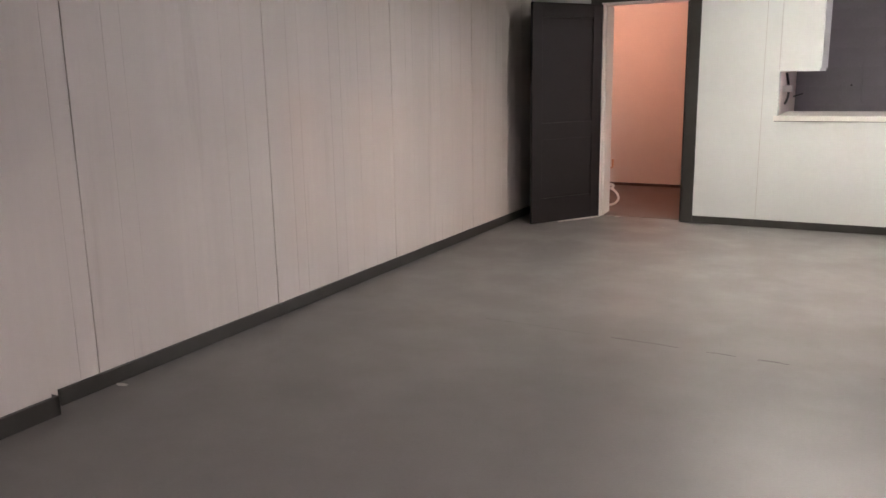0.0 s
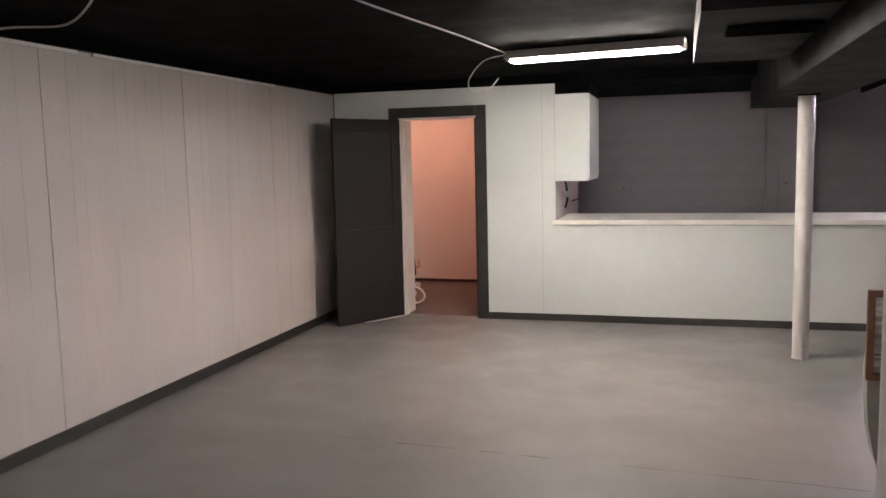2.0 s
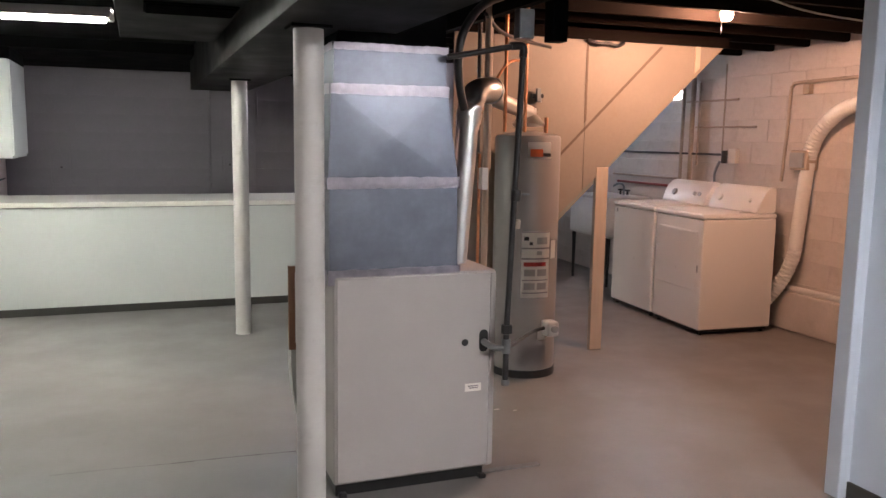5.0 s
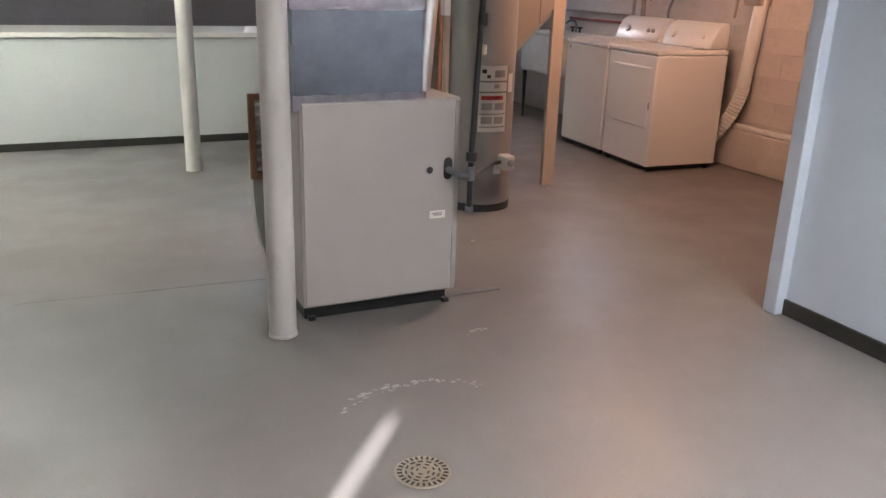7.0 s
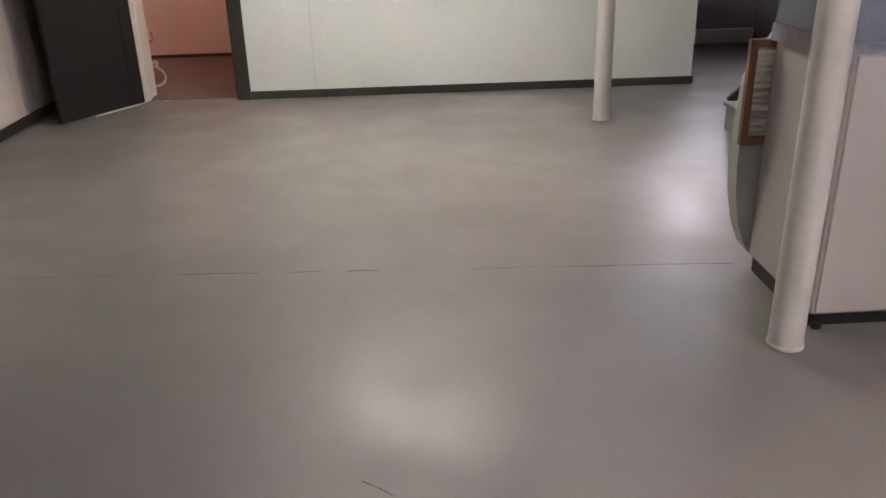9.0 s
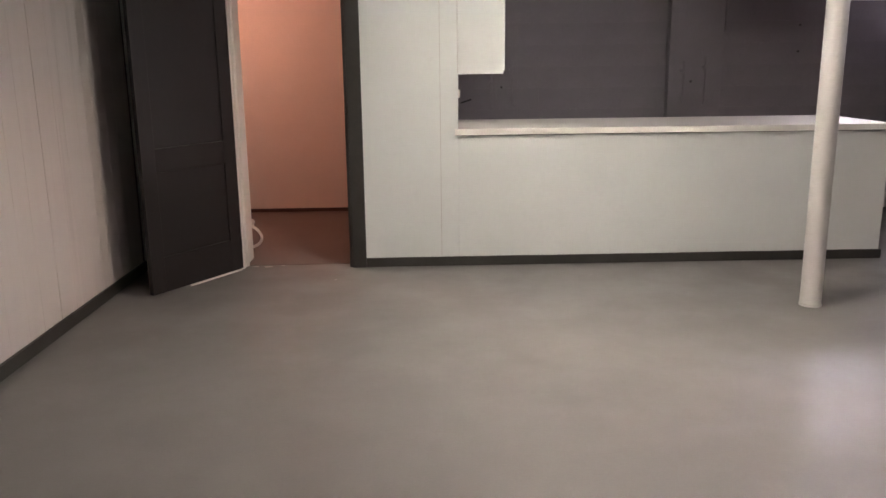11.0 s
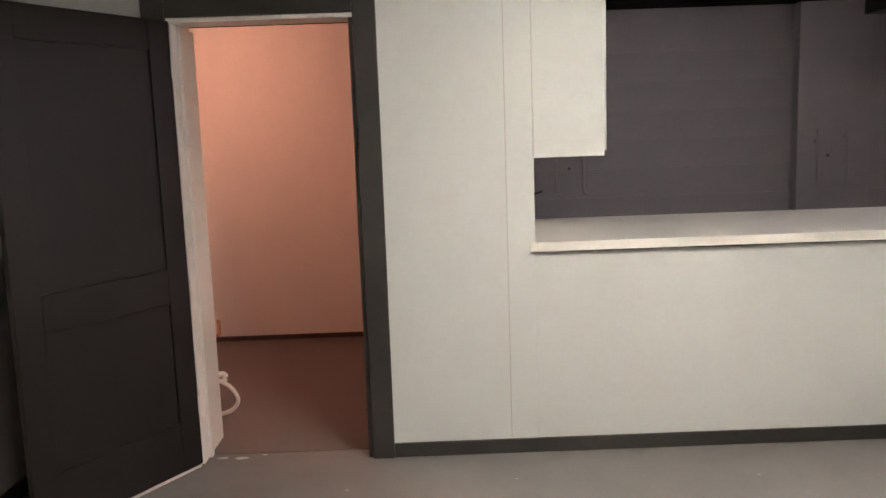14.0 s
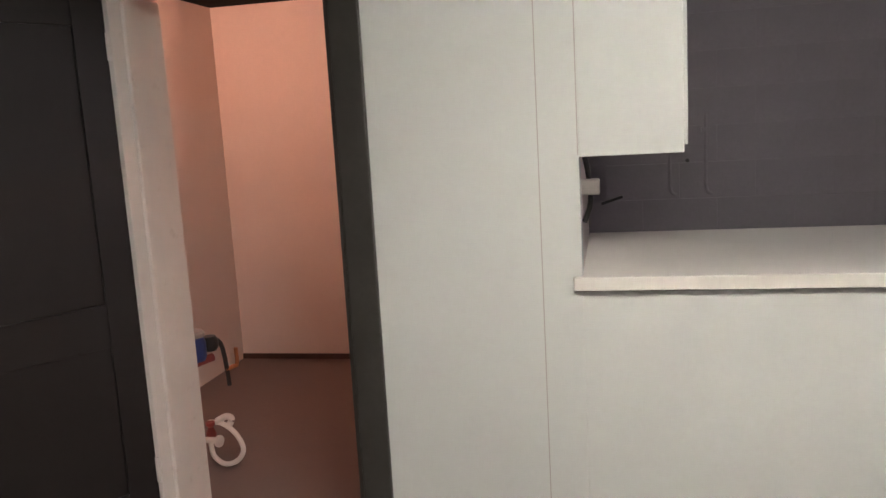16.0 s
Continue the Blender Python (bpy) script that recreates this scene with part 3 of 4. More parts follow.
# tap box and valve at the end of the bar opening
vb = thing("supply_valve", (-0.74, 8.35, 1.2), "small supply valve with a white box on the bar wall", "valve")
part("box", bx(-0.80, -0.715, 8.36, 8.43, 1.165, 1.225, 0.006), M_PLASTIC, vb, "white plastic box")
part("pipe", hose([(-0.78, 8.44, 1.34), (-0.765, 8.43, 1.28), (-0.755, 8.42, 1.2), (-0.755, 8.42, 1.12), (-0.78, 8.43, 1.05)], 0.011, 10, 6), M_IRON, vb, smooth=True)
part("handle", bx(-0.71, -0.62, 8.41, 8.43, 1.118, 1.13, 0.004, m=Matrix.Translation((-0.7, 8.42, 1.12)) @ Matrix.Rotation(radians(-18), 4, 'Y') @ Matrix.Translation((0.7, -8.42, -1.12))), M_BLACK, vb)

# pilaster and conduits on the back wall
structure("pilaster", bx(1.30, 1.80, BACK - 0.10, BACK, 0, CEIL, 0.004), M_BLOCK, "grey painted wall pilaster", "pilaster")


def conduit(x, z0, z1, hook, y=BACK - 0.03):
    e = thing("conduit", (x, y, z0), "thin grey painted conduit clipped to the block wall", "conduit", "conduits")
    part("pipe", hose([(x, y, z1), (x, y, (z0 + z1) / 2), (x, y, z0 + 0.06), (x + hook * 0.3, y, z0 + 0.015), (x + hook, y, z0)], 0.010, 8, 5), M_BLOCK, e, smooth=True)
    part("clip", bx(x - 0.022, x + 0.022, y - 0.008, y + 0.032, z1 - 0.1, z1 - 0.075, 0.002), M_BLOCK, e)


conduit(-0.165, 1.015, 1.45, 0.03)
conduit(-0.355, 1.015, 1.33, 0.03)
conduit(1.435, 1.02, 1.42, -0.02, BACK - 0.125)
conduit(1.64, 1.02, 1.45, -0.02, BACK - 0.125)
conduit(1.835, 1.69, 2.2, 0.0)
for x, z in ((2.55, 1.74), (2.55, 2.0), (2.55, 1.5), (1.51, 1.235), (-0.26, 1.20)):
    yy = BACK - (0.1 if 1.3 < x < 1.8 else 0)
    ob = tagged(link("anchor_bolt", rod((x, yy - 0.014, z), (x, yy + 0.004, z), 0.011, 10), M_STRING, smooth=True), "dark bolt head in the grey wall", "bolt", "wall bolts")

# ---- stairs ----
st = thing("staircase", (2.06, 5.7, 0), "grey-green painted wooden basement stairs", "stairs")
RISE, RUN, SX, SY0, SY1 = 0.19, 0.208, 2.04, 5.275, 6.15
for k in range(12):
    x = SX + k * RUN
    z = (k + 1) * RISE
    if z > CEIL + 0.2:
        break
    part("riser", bx(x, x + 0.018, SY0, SY1, k * RISE, z - 0.03, 0.001), M_STAIR, st)
    part("tread", bx(x - 0.025, x + RUN + 0.018, SY0, SY1, z - 0.03, z, 0.006), M_STAIR, st)
sl = RISE / RUN
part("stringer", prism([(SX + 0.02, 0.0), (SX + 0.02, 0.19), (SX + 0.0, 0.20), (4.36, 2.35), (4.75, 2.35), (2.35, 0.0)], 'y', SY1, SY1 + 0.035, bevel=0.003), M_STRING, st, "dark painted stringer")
part("stringer", prism([(SX + 0.02, 0.0), (SX + 0.02, 0.17), (4.4, 2.35), (4.78, 2.30), (2.35, 0.0)], 'y', SY0 - 0.02, SY0, bevel=0.002), M_STAIR, st)

# hardboard panels and post enclosing the stairs
sp = thing("stair_enclosure", (3.7, 5.25, 0), "beige hardboard side panels closing in the stairs", "stair panel")
P0 = 5.232


def slope(x):
    return 0.99 + (x - 3.33) * 0.9075


part("panel", prism([(2.55, slope(2.55)), (3.57, slope(3.57)), (3.57, 2.29), (2.55, 2.29)], 'y', P0, P0 + 0.012), M_BEIGE, sp)
part("panel", prism([(3.575, slope(3.575)), (4.758, slope(4.758)), (4.758, 2.29), (3.575, 2.29)], 'y', P0, P0 + 0.012), M_BEIGE, sp)
part("batten", prism([(3.565, 1.70), (3.582, 1.716), (3.582, 2.29), (3.565, 2.29)], 'y', P0 - 0.004, P0 - 0.001), M_SEAMB, sp)
part("batten", prism([(3.19, 1.30), (3.205, 1.29), (4.21, 2.265), (4.19, 2.275)], 'y', P0 - 0.004, P0 - 0.001), M_SEAMB, sp)
part("batten", prism([(4.50, 2.09), (4.545, 2.13), (4.545, 2.29), (4.50, 2.29)], 'y', P0 - 0.01, P0 - 0.001), M_LUMBER, sp)
part("soffit_board", prism([(2.3, slope(2.3)), (4.758, slope(4.758)), (4.758, slope(4.758) + 0.012), (2.3, slope(2.3) + 0.012)], 'y', P0 + 0.014, 6.19), M_BEIGE, sp)
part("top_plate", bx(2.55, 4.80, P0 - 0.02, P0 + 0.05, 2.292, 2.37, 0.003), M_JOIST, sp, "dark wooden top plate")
part("upright", bx(3.684, 3.786, P0 - 0.004, P0 + 0.035, 0.0, 1.38, 0.004), M_LUMBER, sp, "painted timber upright")

vv = thing("wall_valve", (3.16, 5.2, 1.86), "small dark brass valve on the stair panel", "valve")
part("body", rod((3.12, 5.205, 1.88), (3.21, 5.205, 1.88), 0.016, 12), M_IRON, vv, smooth=True)
part("handle", bx(3.15, 3.18, 5.17, 5.20, 1.84, 1.93, 0.004), M_STEEL, vv)
part("outlet", rod((3.19, 5.205, 1.90), (3.19, 5.205, 1.835), 0.012, 10), M_STEEL, vv, smooth=True)
ob = tagged(link("cable_clip", hose([(3.56, 5.21, 2.285), (3.64, 5.19, 2.262), (3.72, 5.20, 2.27), (3.80, 5.20, 2.255), (3.86, 5.21, 2.28)], 0.014, 8, 4), M_BLACK, smooth=True), "black cable bundle sagging under the top plate", "cable")

# ---- furnace with ducts ----
FX0, FX1, FY0, FY1 = 1.277, 2.022, 3.300, 3.86
fu = thing("furnace", (1.65, 3.58, 0), "grey enamelled furnace cabinet standing on a low black base", "furnace")
part("base", bx(FX0 + 0.02, FX1 - 0.02, FY0 + 0.065, FY1, 0.0, 0.075, 0.004), M_BLACK, fu, "black base rail")
part("cabinet", bx(FX0, FX1, FY0 + 0.004, FY1, 0.075, 0.995, 0.012, 3), M_FURN, fu)
part("front_panel", bx(FX0 + 0.012, FX1 - 0.03, FY0 - 0.004, FY0 + 0.012, 0.085, 0.985, 0.006, 3), M_FURN, fu)
part("corner_trim", bx(FX1 - 0.028, FX1 - 0.002, FY0 - 0.002, FY0 + 0.012, 0.085, 0.985, 0.005, 3), M_FURN, fu)
part("knockout", rod((1.872, FY0 - 0.0075, 0.672), (1.872, FY0 + 0.002, 0.672), 0.0155, 20), M_BLACK, fu, "small black hole plug")
bm = rod((1.962, FY0 - 0.0075, 0.705), (1.962, FY0 + 0.002, 0.705), 0.021, 20)
rod((1.962, FY0 - 0.0075, 0.645), (1.962, FY0 + 0.002, 0.645), 0.021, 20, into=bm)
bx(1.941, 1.983, FY0 - 0.0073, FY0 + 0.002, 0.645, 0.705, into=bm)
part("pipe_opening", bm, M_BLACK, fu, "black oval pipe opening")
lb = part("label_plate", bx(1.876, 1.955, FY0 - 0.0065, FY0 - 0.003, 0.443, 0.480, 0.002), M_PAPER, fu, "small white label")
for k, (x0, x1) in enumerate(((1.89, 1.94), (1.895, 1.938))):
    part("print_line", bx(x0, x1, FY0 - 0.0085, FY0 - 0.006, 0.466 - k * 0.009, 0.471 - k * 0.009), M_INK, lb)
for x in (FX0 + 0.03, FX1 - 0.05):
    part("foot", bx(x, x + 0.035, FY0 + 0.03, FY0 + 0.062, 0.0, 0.022, 0.006), M_BLACK, fu)

du = thing("supply_duct", (1.55, 3.58, 0.995), "galvanised supply duct rising from the furnace to the ceiling", "duct")
DY0, DY1 = 3.31, 3.85


def duct_box(name, x0, x1, z0, z1, X0, X1, cross=False, mat=M_GALV):
    bm = bmesh.new()
    lo = [bm.verts.new(c) for c in ((x0, DY0, z0), (x1, DY0, z0), (x1, DY1, z0), (x0, DY1, z0))]
    hi = [bm.verts.new(c) for c in ((X0, DY0, z1), (X1, DY0, z1), (X1, DY1, z1), (X0, DY1, z1))]
    bm.faces.new(lo)
    bm.faces.new(hi)
    for k in range(4):
        q = (lo[k], lo[(k + 1) % 4], hi[(k + 1) % 4], hi[k])
        if cross:
            mid = sum((v.co for v in q), Vector()) / 4
            out = Vector((0, -1, 0)) if k == 0 else Vector((1, 0, 0)) if k == 1 else Vector((0, 1, 0)) if k == 2 else Vector((-1, 0, 0))
            c = bm.verts.new(mid + out * 0.007)
            for i in range(4):
                bm.faces.new((q[i], q[(i + 1) % 4], c))
        else:
            bm.faces.new(q)
    return part(name, bm, mat, du)


duct_box("lower_section", 1.262, 1.835, 1.0, 1.385, 1.262, 1.828)
duct_box("flared_section", 1.258, 1.832, 1.389, 1.765, 1.272, 1.775, True)
duct_box("upper_section", 1.278, 1.770, 1.769, 1.945, 1.286, 1.768)
duct_box("black_section", 1.29, 1.765, 1.948, HIGH - 0.002, 1.40, 1.765, False, M_CEIL)


def tape(x0, x1, z0, z1):
    """A wrinkled band of foil tape round the duct."""
    bm = bmesh.new()
    n = 26
    for (a, b, fixed, ax) in ((x0, x1, DY0 - 0.004, 'x'), (DY0, DY1, x0 - 0.004, 'y'), (DY0, DY1, x1 + 0.004, 'y')):
        rows = []
        for j in range(4):
            row = []
            for i in range(n + 1):
                u = a + (b - a) * i / n
                z = z0 + (z1 - z0) * j / 3 + (rnd.uniform(-0.0025, 0.0025) if j in (0, 3) else 0)
                w = fixed + rnd.uniform(-0.0006, 0.0006)
                row.append(bm.verts.new((u, w, z) if ax == 'x' else (w, u, z)))
            rows.append(row)
        for r0, r1 in zip(rows, rows[1:]):
            for i in range(n):
                bm.faces.new((r0[i], r0[i + 1], r1[i + 1], r1[i]))
    bmesh.ops.solidify(bm, geom=bm.faces[:], thickness=0.001)
    part("foil_tape", bm, M_FOIL, du, "crinkled silver foil tape")


tape(1.255, 1.845, 0.958, 1.022)
tape(1.252, 1.838, 1.362, 1.410)
tape(1.268, 1.782, 1.748, 1.792)
tape(1.282, 1.775, 1.925, 1.955)

# return duct with rounded boot on the furnace's side
rd = thing("return_duct", (1.4, 4.15, 0), "pale grey return air duct with a rounded boot", "duct")
part("drop", bx(1.42, 1.80, 3.90, 4.15, 1.0, 2.0, 0.003), M_BOOT, rd)
part("flange", bx(1.41, 1.81, 3.89, 4.16, 0.975, 1.0, 0.003), M_WHITE, rd)
out = [(1.315, 0.975), (1.215, 0.80), (1.20, 0.6), (1.20, 0.45), (1.21, 0.32), (1.235, 0.19), (1.275, 0.09), (1.33, 0.03), (1.38, 0.0), (1.75, 0.0), (1.75, 0.975)]
part("boot", prism(out, 'y', 3.897, 3.985), M_BOOT, rd)
fl = thing("air_filter", (1.25, 3.86, 0.54), "pleated white furnace filter in a brown cardboard frame", "air filter")
A0, A1, B0, B1, C0, C1 = 1.187, 1.59, 3.868, 3.894, 0.545, 0.955
part("frame", bx(A0, A0 + 0.03, B0, B1, C0, C1, 0.001), M_CARD, fl)
part("frame", bx(A0 + 0.03, A1, B0, B1, C0, C0 + 0.03, 0.001), M_CARD, fl)
part("frame", bx(A0 + 0.03, A1, B0, B1, C1 - 0.03, C1, 0.001), M_CARD, fl)
bm = bmesh.new()
rows = []
for i in range(31):
    z = C0 + 0.03 + (C1 - C0 - 0.06) * i / 30
    w = B0 + (0.004 if i % 2 else 0.020)
    rows.append((bm.verts.new((A0 + 0.03, w, z)), bm.verts.new((A1, w, z))))
for a, b in zip(rows, rows[1:]):
    bm.faces.new((a[0], a[1], b[1], b[0]))
bmesh.ops.solidify(bm, geom=bm.faces[:], thickness=0.002)
part("pleats", bm, M_FIBRE, fl, "white pleated fibre")
for k in range(4):
    z = C0 + 0.05 + k * 0.09
    for s in (-1, 1):
        part("wire", hose([(A0 + 0.03, B0 + 0.001, z + (0.04 if s > 0 else 0)), (A0 + 0.13, B0 + 0.001, z + 0.02), (A0 + 0.23, B0 + 0.001, z + (0 if s > 0 else 0.04))], 0.0022, 6, 3), M_FIBRE, fl)

# metal flat bar on the floor beside the furnace
ob = tagged(link("floor_strip", bx(1.965, 2.32, 3.385, 3.425, 0.0, 0.006, 0.002), M_STEEL), "flat grey metal strip lying on the floor", "metal strip")

# flue from the furnace top
fp = thing("flue_pipe", (1.93, 3.56, 0.995), "shiny galvanised flue pipe with an elbow above the furnace", "flue pipe")
part("riser", rod((1.925, 3.56, 0.995), (1.975, 3.56, 1.66), 0.052, 24), M_FLUE, fp, smooth=True)
part("collar", rod((1.972, 3.56, 1.62), (1.974, 3.56, 1.65), 0.056, 24), M_FLUE, fp, smooth=True)
part("elbow", hose([(1.975, 3.56, 1.65), (1.985, 3.56, 1.72), (2.025, 3.595, 1.785), (2.10, 3.65, 1.808), (2.17, 3.74, 1.812)], 0.060, 20, 3), M_FLUE, fp, smooth=True)
part("branch", rod((2.165, 3.735, 1.812), (2.55, 4.68, 1.84), 0.056, 24), M_FLUE, fp, smooth=True)
part("band", rod((2.158, 3.725, 1.811), (2.174, 3.748, 1.812), 0.066, 24), M_FLUE, fp, smooth=True)

# gas piping
gp = thing("gas_pipe", (2.03, 3.2, 0.49), "black iron gas pipe with fittings beside the furnace", "gas pipe")
part("riser", rod((2.03, 3.2, 0.74), (2.075, 3.2, 1.935), 0.0135, 14), M_IRON, gp, smooth=True)
part("drip_leg", rod((2.03, 3.2, 0.50), (2.03, 3.2, 0.72), 0.0135, 14), M_IRON, gp, smooth=True)
part("cap", rod((2.03, 3.2, 0.49), (2.03, 3.2, 0.515), 0.019, 14), M_STEEL, gp, smooth=True)
part("tee", rod((2.03, 3.2, 0.635), (2.03, 3.2, 0.70), 0.0205, 14, bevel=0.004), M_STEEL, gp, smooth=True)
part("union", rod((2.031, 3.2, 0.725), (2.031, 3.2, 0.765), 0.026, 8, bevel=0.004), M_IRON, gp, smooth=True)
part("nipple", hose([(1.962, 3.31, 0.672), (1.965, 3.25, 0.668), (1.985, 3.21, 0.66), (2.03, 3.2, 0.66)], 0.0145, 12, 5), M_STEEL, gp, smooth=True)
part("valve", rod((2.058, 3.2, 1.31), (2.06, 3.2, 1.36), 0.022, 14, bevel=0.004), M_IRON, gp, smooth=True)
part("valve_lever", bx(2.07, 2.12, 3.192, 3.208, 1.335, 1.345, 0.002), M_STEEL, gp)
part("tag", rod((2.066, 3.2, 1.19), (2.0675, 3.2, 1.23), 0.0155, 14), M_LUMBER, gp, "yellow pipe tag", smooth=True)
part("top_elbow", hose([(2.074, 3.2, 1.92), (2.076, 3.2, 1.955), (2.06, 3.2, 1.968), (2.02, 3.205, 1.965)], 0.0185, 12, 4), M_IRON, gp, smooth=True)
part("cross_pipe", rod((2.03, 3.205, 1.964), (1.75, 3.25, 1.91), 0.0125, 12), M_IRON, gp, smooth=True)
part("heater_branch", hose([(2.03, 3.2, 0.66), (2.18, 3.45, 0.60), (2.5, 4.0, 0.47), (2.85, 4.55, 0.36), (2.97, 4.62, 0.36)], 0.012, 10, 6), M_IRON, gp, smooth=True)

ob = tagged(link("flexible_hose", hose([(1.85, 3.30, 1.70), (1.815, 3.27, 1.8), (1.805, 3.26, 1.92), (1.83, 3.26, 2.03), (1.93, 3.30, 2.14), (2.10, 3.36, 2.21), (2.35, 3.4, 2.27)], 0.018, 12, 8), M_BLACK, smooth=True), "black flexible hose arching from duct to ceiling", "hose")

# water heater
HX, HY, HR = 2.962, 4.915, 0.217
wh = thing("water_heater", (HX, HY, 0), "tall grey gas water heater with paper labels", "water heater")
part("tank", lathe([(HR - 0.004, 0.05), (HR, 0.055), (HR, 1.585), (HR - 0.006, 1.60), (HR - 0.05, 1.612), (0.05, 1.63), (0.0, 1.63)], 56, (HX, HY, 0)), M_TANK, wh, smooth=True)
part("base_ring", lathe([(HR - 0.012, 0.0), (HR + 0.004, 0.0), (HR + 0.004, 0.05), (HR - 0.012, 0.052)], 56, (HX, HY, 0)), M_IRON, wh, smooth=True)


def wrap(name, a0, a1, z0, z1, off, mat, parent, label="", n=10):
    """A sheet bent round the tank between two angles."""
    bm = bmesh.new()
    lo, hi = [], []
    for i in range(n + 1):
        a = radians(a0 + (a1 - a0) * i / n)
        r = HR + off
        lo.append(bm.verts.new((HX + r * math.cos(a), HY + r * math.sin(a), z0)))
        hi.append(bm.verts.new((HX + r * math.cos(a), HY + r * math.sin(a), z1)))
    for i in range(n):
        bm.faces.new((lo[i], lo[i + 1], hi[i + 1], hi[i]))
    bmesh.ops.solidify(bm, geom=bm.faces[:], thickness=0.0012)
    return part(name, bm, mat, parent, label)


sheet = wrap("label_sheet", -122, -70, 0.545, 0.985, 0.002, M_PAPER, wh, "white instruction label")
wrap("label_sheet", -66, -52, 0.80, 0.92, 0.002, M_PAPER, wh)
for z0, z1, m_, a0, a1 in ((0.975, 0.985, M_INK, -122, -70), (0.868, 0.878, M_INK, -122, -70), (0.80, 0.81, M_INK, -122, -70), (0.755, 0.782, M_RED, -118, -78), (0.66, 0.666, M_INK, -120, -72), (0.575, 0.582, M_INK, -120, -72), (0.69, 0.735, M_FURN, -117, -98), (0.69, 0.735, M_FURN, -94, -76), (0.60, 0.645, M_FURN, -117, -98), (0.60, 0.645, M_FURN, -94, -76), (0.90, 0.945, M_FURN, -96, -76), (0.925, 0.95, M_IRON, -118, -110), (0.895, 0.915, M_IRON, -109, -103), (0.83, 0.855, M_FURN, -96, -86)):
    wrap("print_block", a0, a1, z0, z1, 0.0045, m_, sheet, n=5)
wrap("label_sheet", -116, -74, 1.455, 1.56, 0.002, M_PLASTIC, wh, "upper brand label")
wrap("print_block", -112, -90, 1.465, 1.515, 0.0045, M_ORANGE, wh, n=6)
wrap("print_block", -90, -74, 1.468, 1.49, 0.0045, M_IRON, wh, n=6)
wrap("label_sheet", -90, -74, 0.26, 0.33, 0.002, M_PAPER, wh)
wrap("access_door", -124, -72, 0.10, 0.215, 0.003, M_TANK, wh)
gv = part("gas_valve", bx(2.985, 3.07, 4.595, 4.70, 0.30, 0.40, 0.016, 3), M_CABLE, wh, "white gas control valve")
part("valve_knob", rod((3.03, 4.595, 0.355), (3.03, 4.575, 0.355), 0.024, 18, bevel=0.004), M_APPLG, wh, smooth=True)
part("draft_hood", lathe([(0.0, 0), (0.10, 0.0), (0.11, 0.02), (0.05, 0.08), (0.05, 0.12)], 24, (HX, HY, 1.66)), M_FLUE, wh, smooth=True)
for s in (-0.10, 0.10):
    part("nipple", rod((HX + s, HY - 0.06, 1.60), (HX + s, HY - 0.06, 1.72), 0.013, 12), M_COPPER, wh, smooth=True)
part("vent_pipe", rod((HX, HY, 1.75), (2.54, 4.66, 1.84), 0.05, 20), M_FLUE, wh, smooth=True)
for a in (200, 320, 80):
    part("foot", rod((HX + 0.18 * math.cos(radians(a)), HY + 0.18 * math.sin(radians(a)), 0), (HX + 0.18 * math.cos(radians(a)), HY + 0.18 * math.sin(radians(a)), 0.03), 0.02, 10), M_IRON, wh)

# copper and plastic pipes behind the furnace
for x, y, z0, z1, r, m_, lab in ((2.24, 3.95, 0.0, 2.3, 0.017, M_LUMBER, "cream plastic pipe rising from floor to ceiling"), (2.16, 3.85, 0.0, 1.5, 0.008, M_COPPER, "thin copper pipe behind the furnace"), (2.62, 4.55, 1.62, 2.4, 0.011, M_COPPER, "copper water pipe rising from the heater"), (2.78, 4.6, 1.62, 2.4, 0.011, M_COPPER, "copper water pipe rising from the heater"), (2.34, 4.3, 1.5, 2.4, 0.012, M_IRON, "dark pipe rising to the joists"), (2.42, 4.35, 1.4, 2.4, 0.022, M_LUMBER, "cream pipe rising to the joists")):
    ob = tagged(link("pipe", rod((x, y, z0), (x, y, z1), r, 12), m_, smooth=True), lab, "pipe", "utility pipes")
for p_, r, m_ in (([(2.35, 4.3, 1.72), (2.62, 4.55, 2.02), (2.8, 4.62, 2.05)], 0.009, M_COPPER), ([(2.2, 3.9, 2.2), (2.5, 4.3, 2.16), (3.1, 4.9, 2.18)], 0.011, M_IRON)):
    ob = tagged(link("pipe", hose(p_, r, 10, 5), m_, smooth=True), "pipe bent across the space under the joists", "pipe", "utility pipes")
ob = tagged(link("junction_box", bx(2.16, 2.235, 3.42, 3.48, 2.03, 2.16, 0.004), M_STEEL), "galvanised junction box by the ceiling", "junction box")
ob = tagged(link("wood_block", bx(2.305, 2.385, 3.38, 3.46, 2.02, 2.60, 0.004), M_CEIL), "black painted timber hanger under the joists", "hanger")
ob = tagged(link("header_board", bx(2.25, 2.30, 2.63, 9.75, 2.20, 2.60), M_CEIL), "black painted header board between the ceilings", "board")
ob = tagged(link("switch_box", bx(2.155, 2.19, 3.80, 3.85, 1.32, 1.43, 0.004), M_PLASTIC), "small white switch box on a pipe", "switch box")

# ---- laundry ----
LT = Matrix.Translation((4.765, 5.345, 0)) @ Matrix.Rotation(radians(-3.6), 4, 'Z')


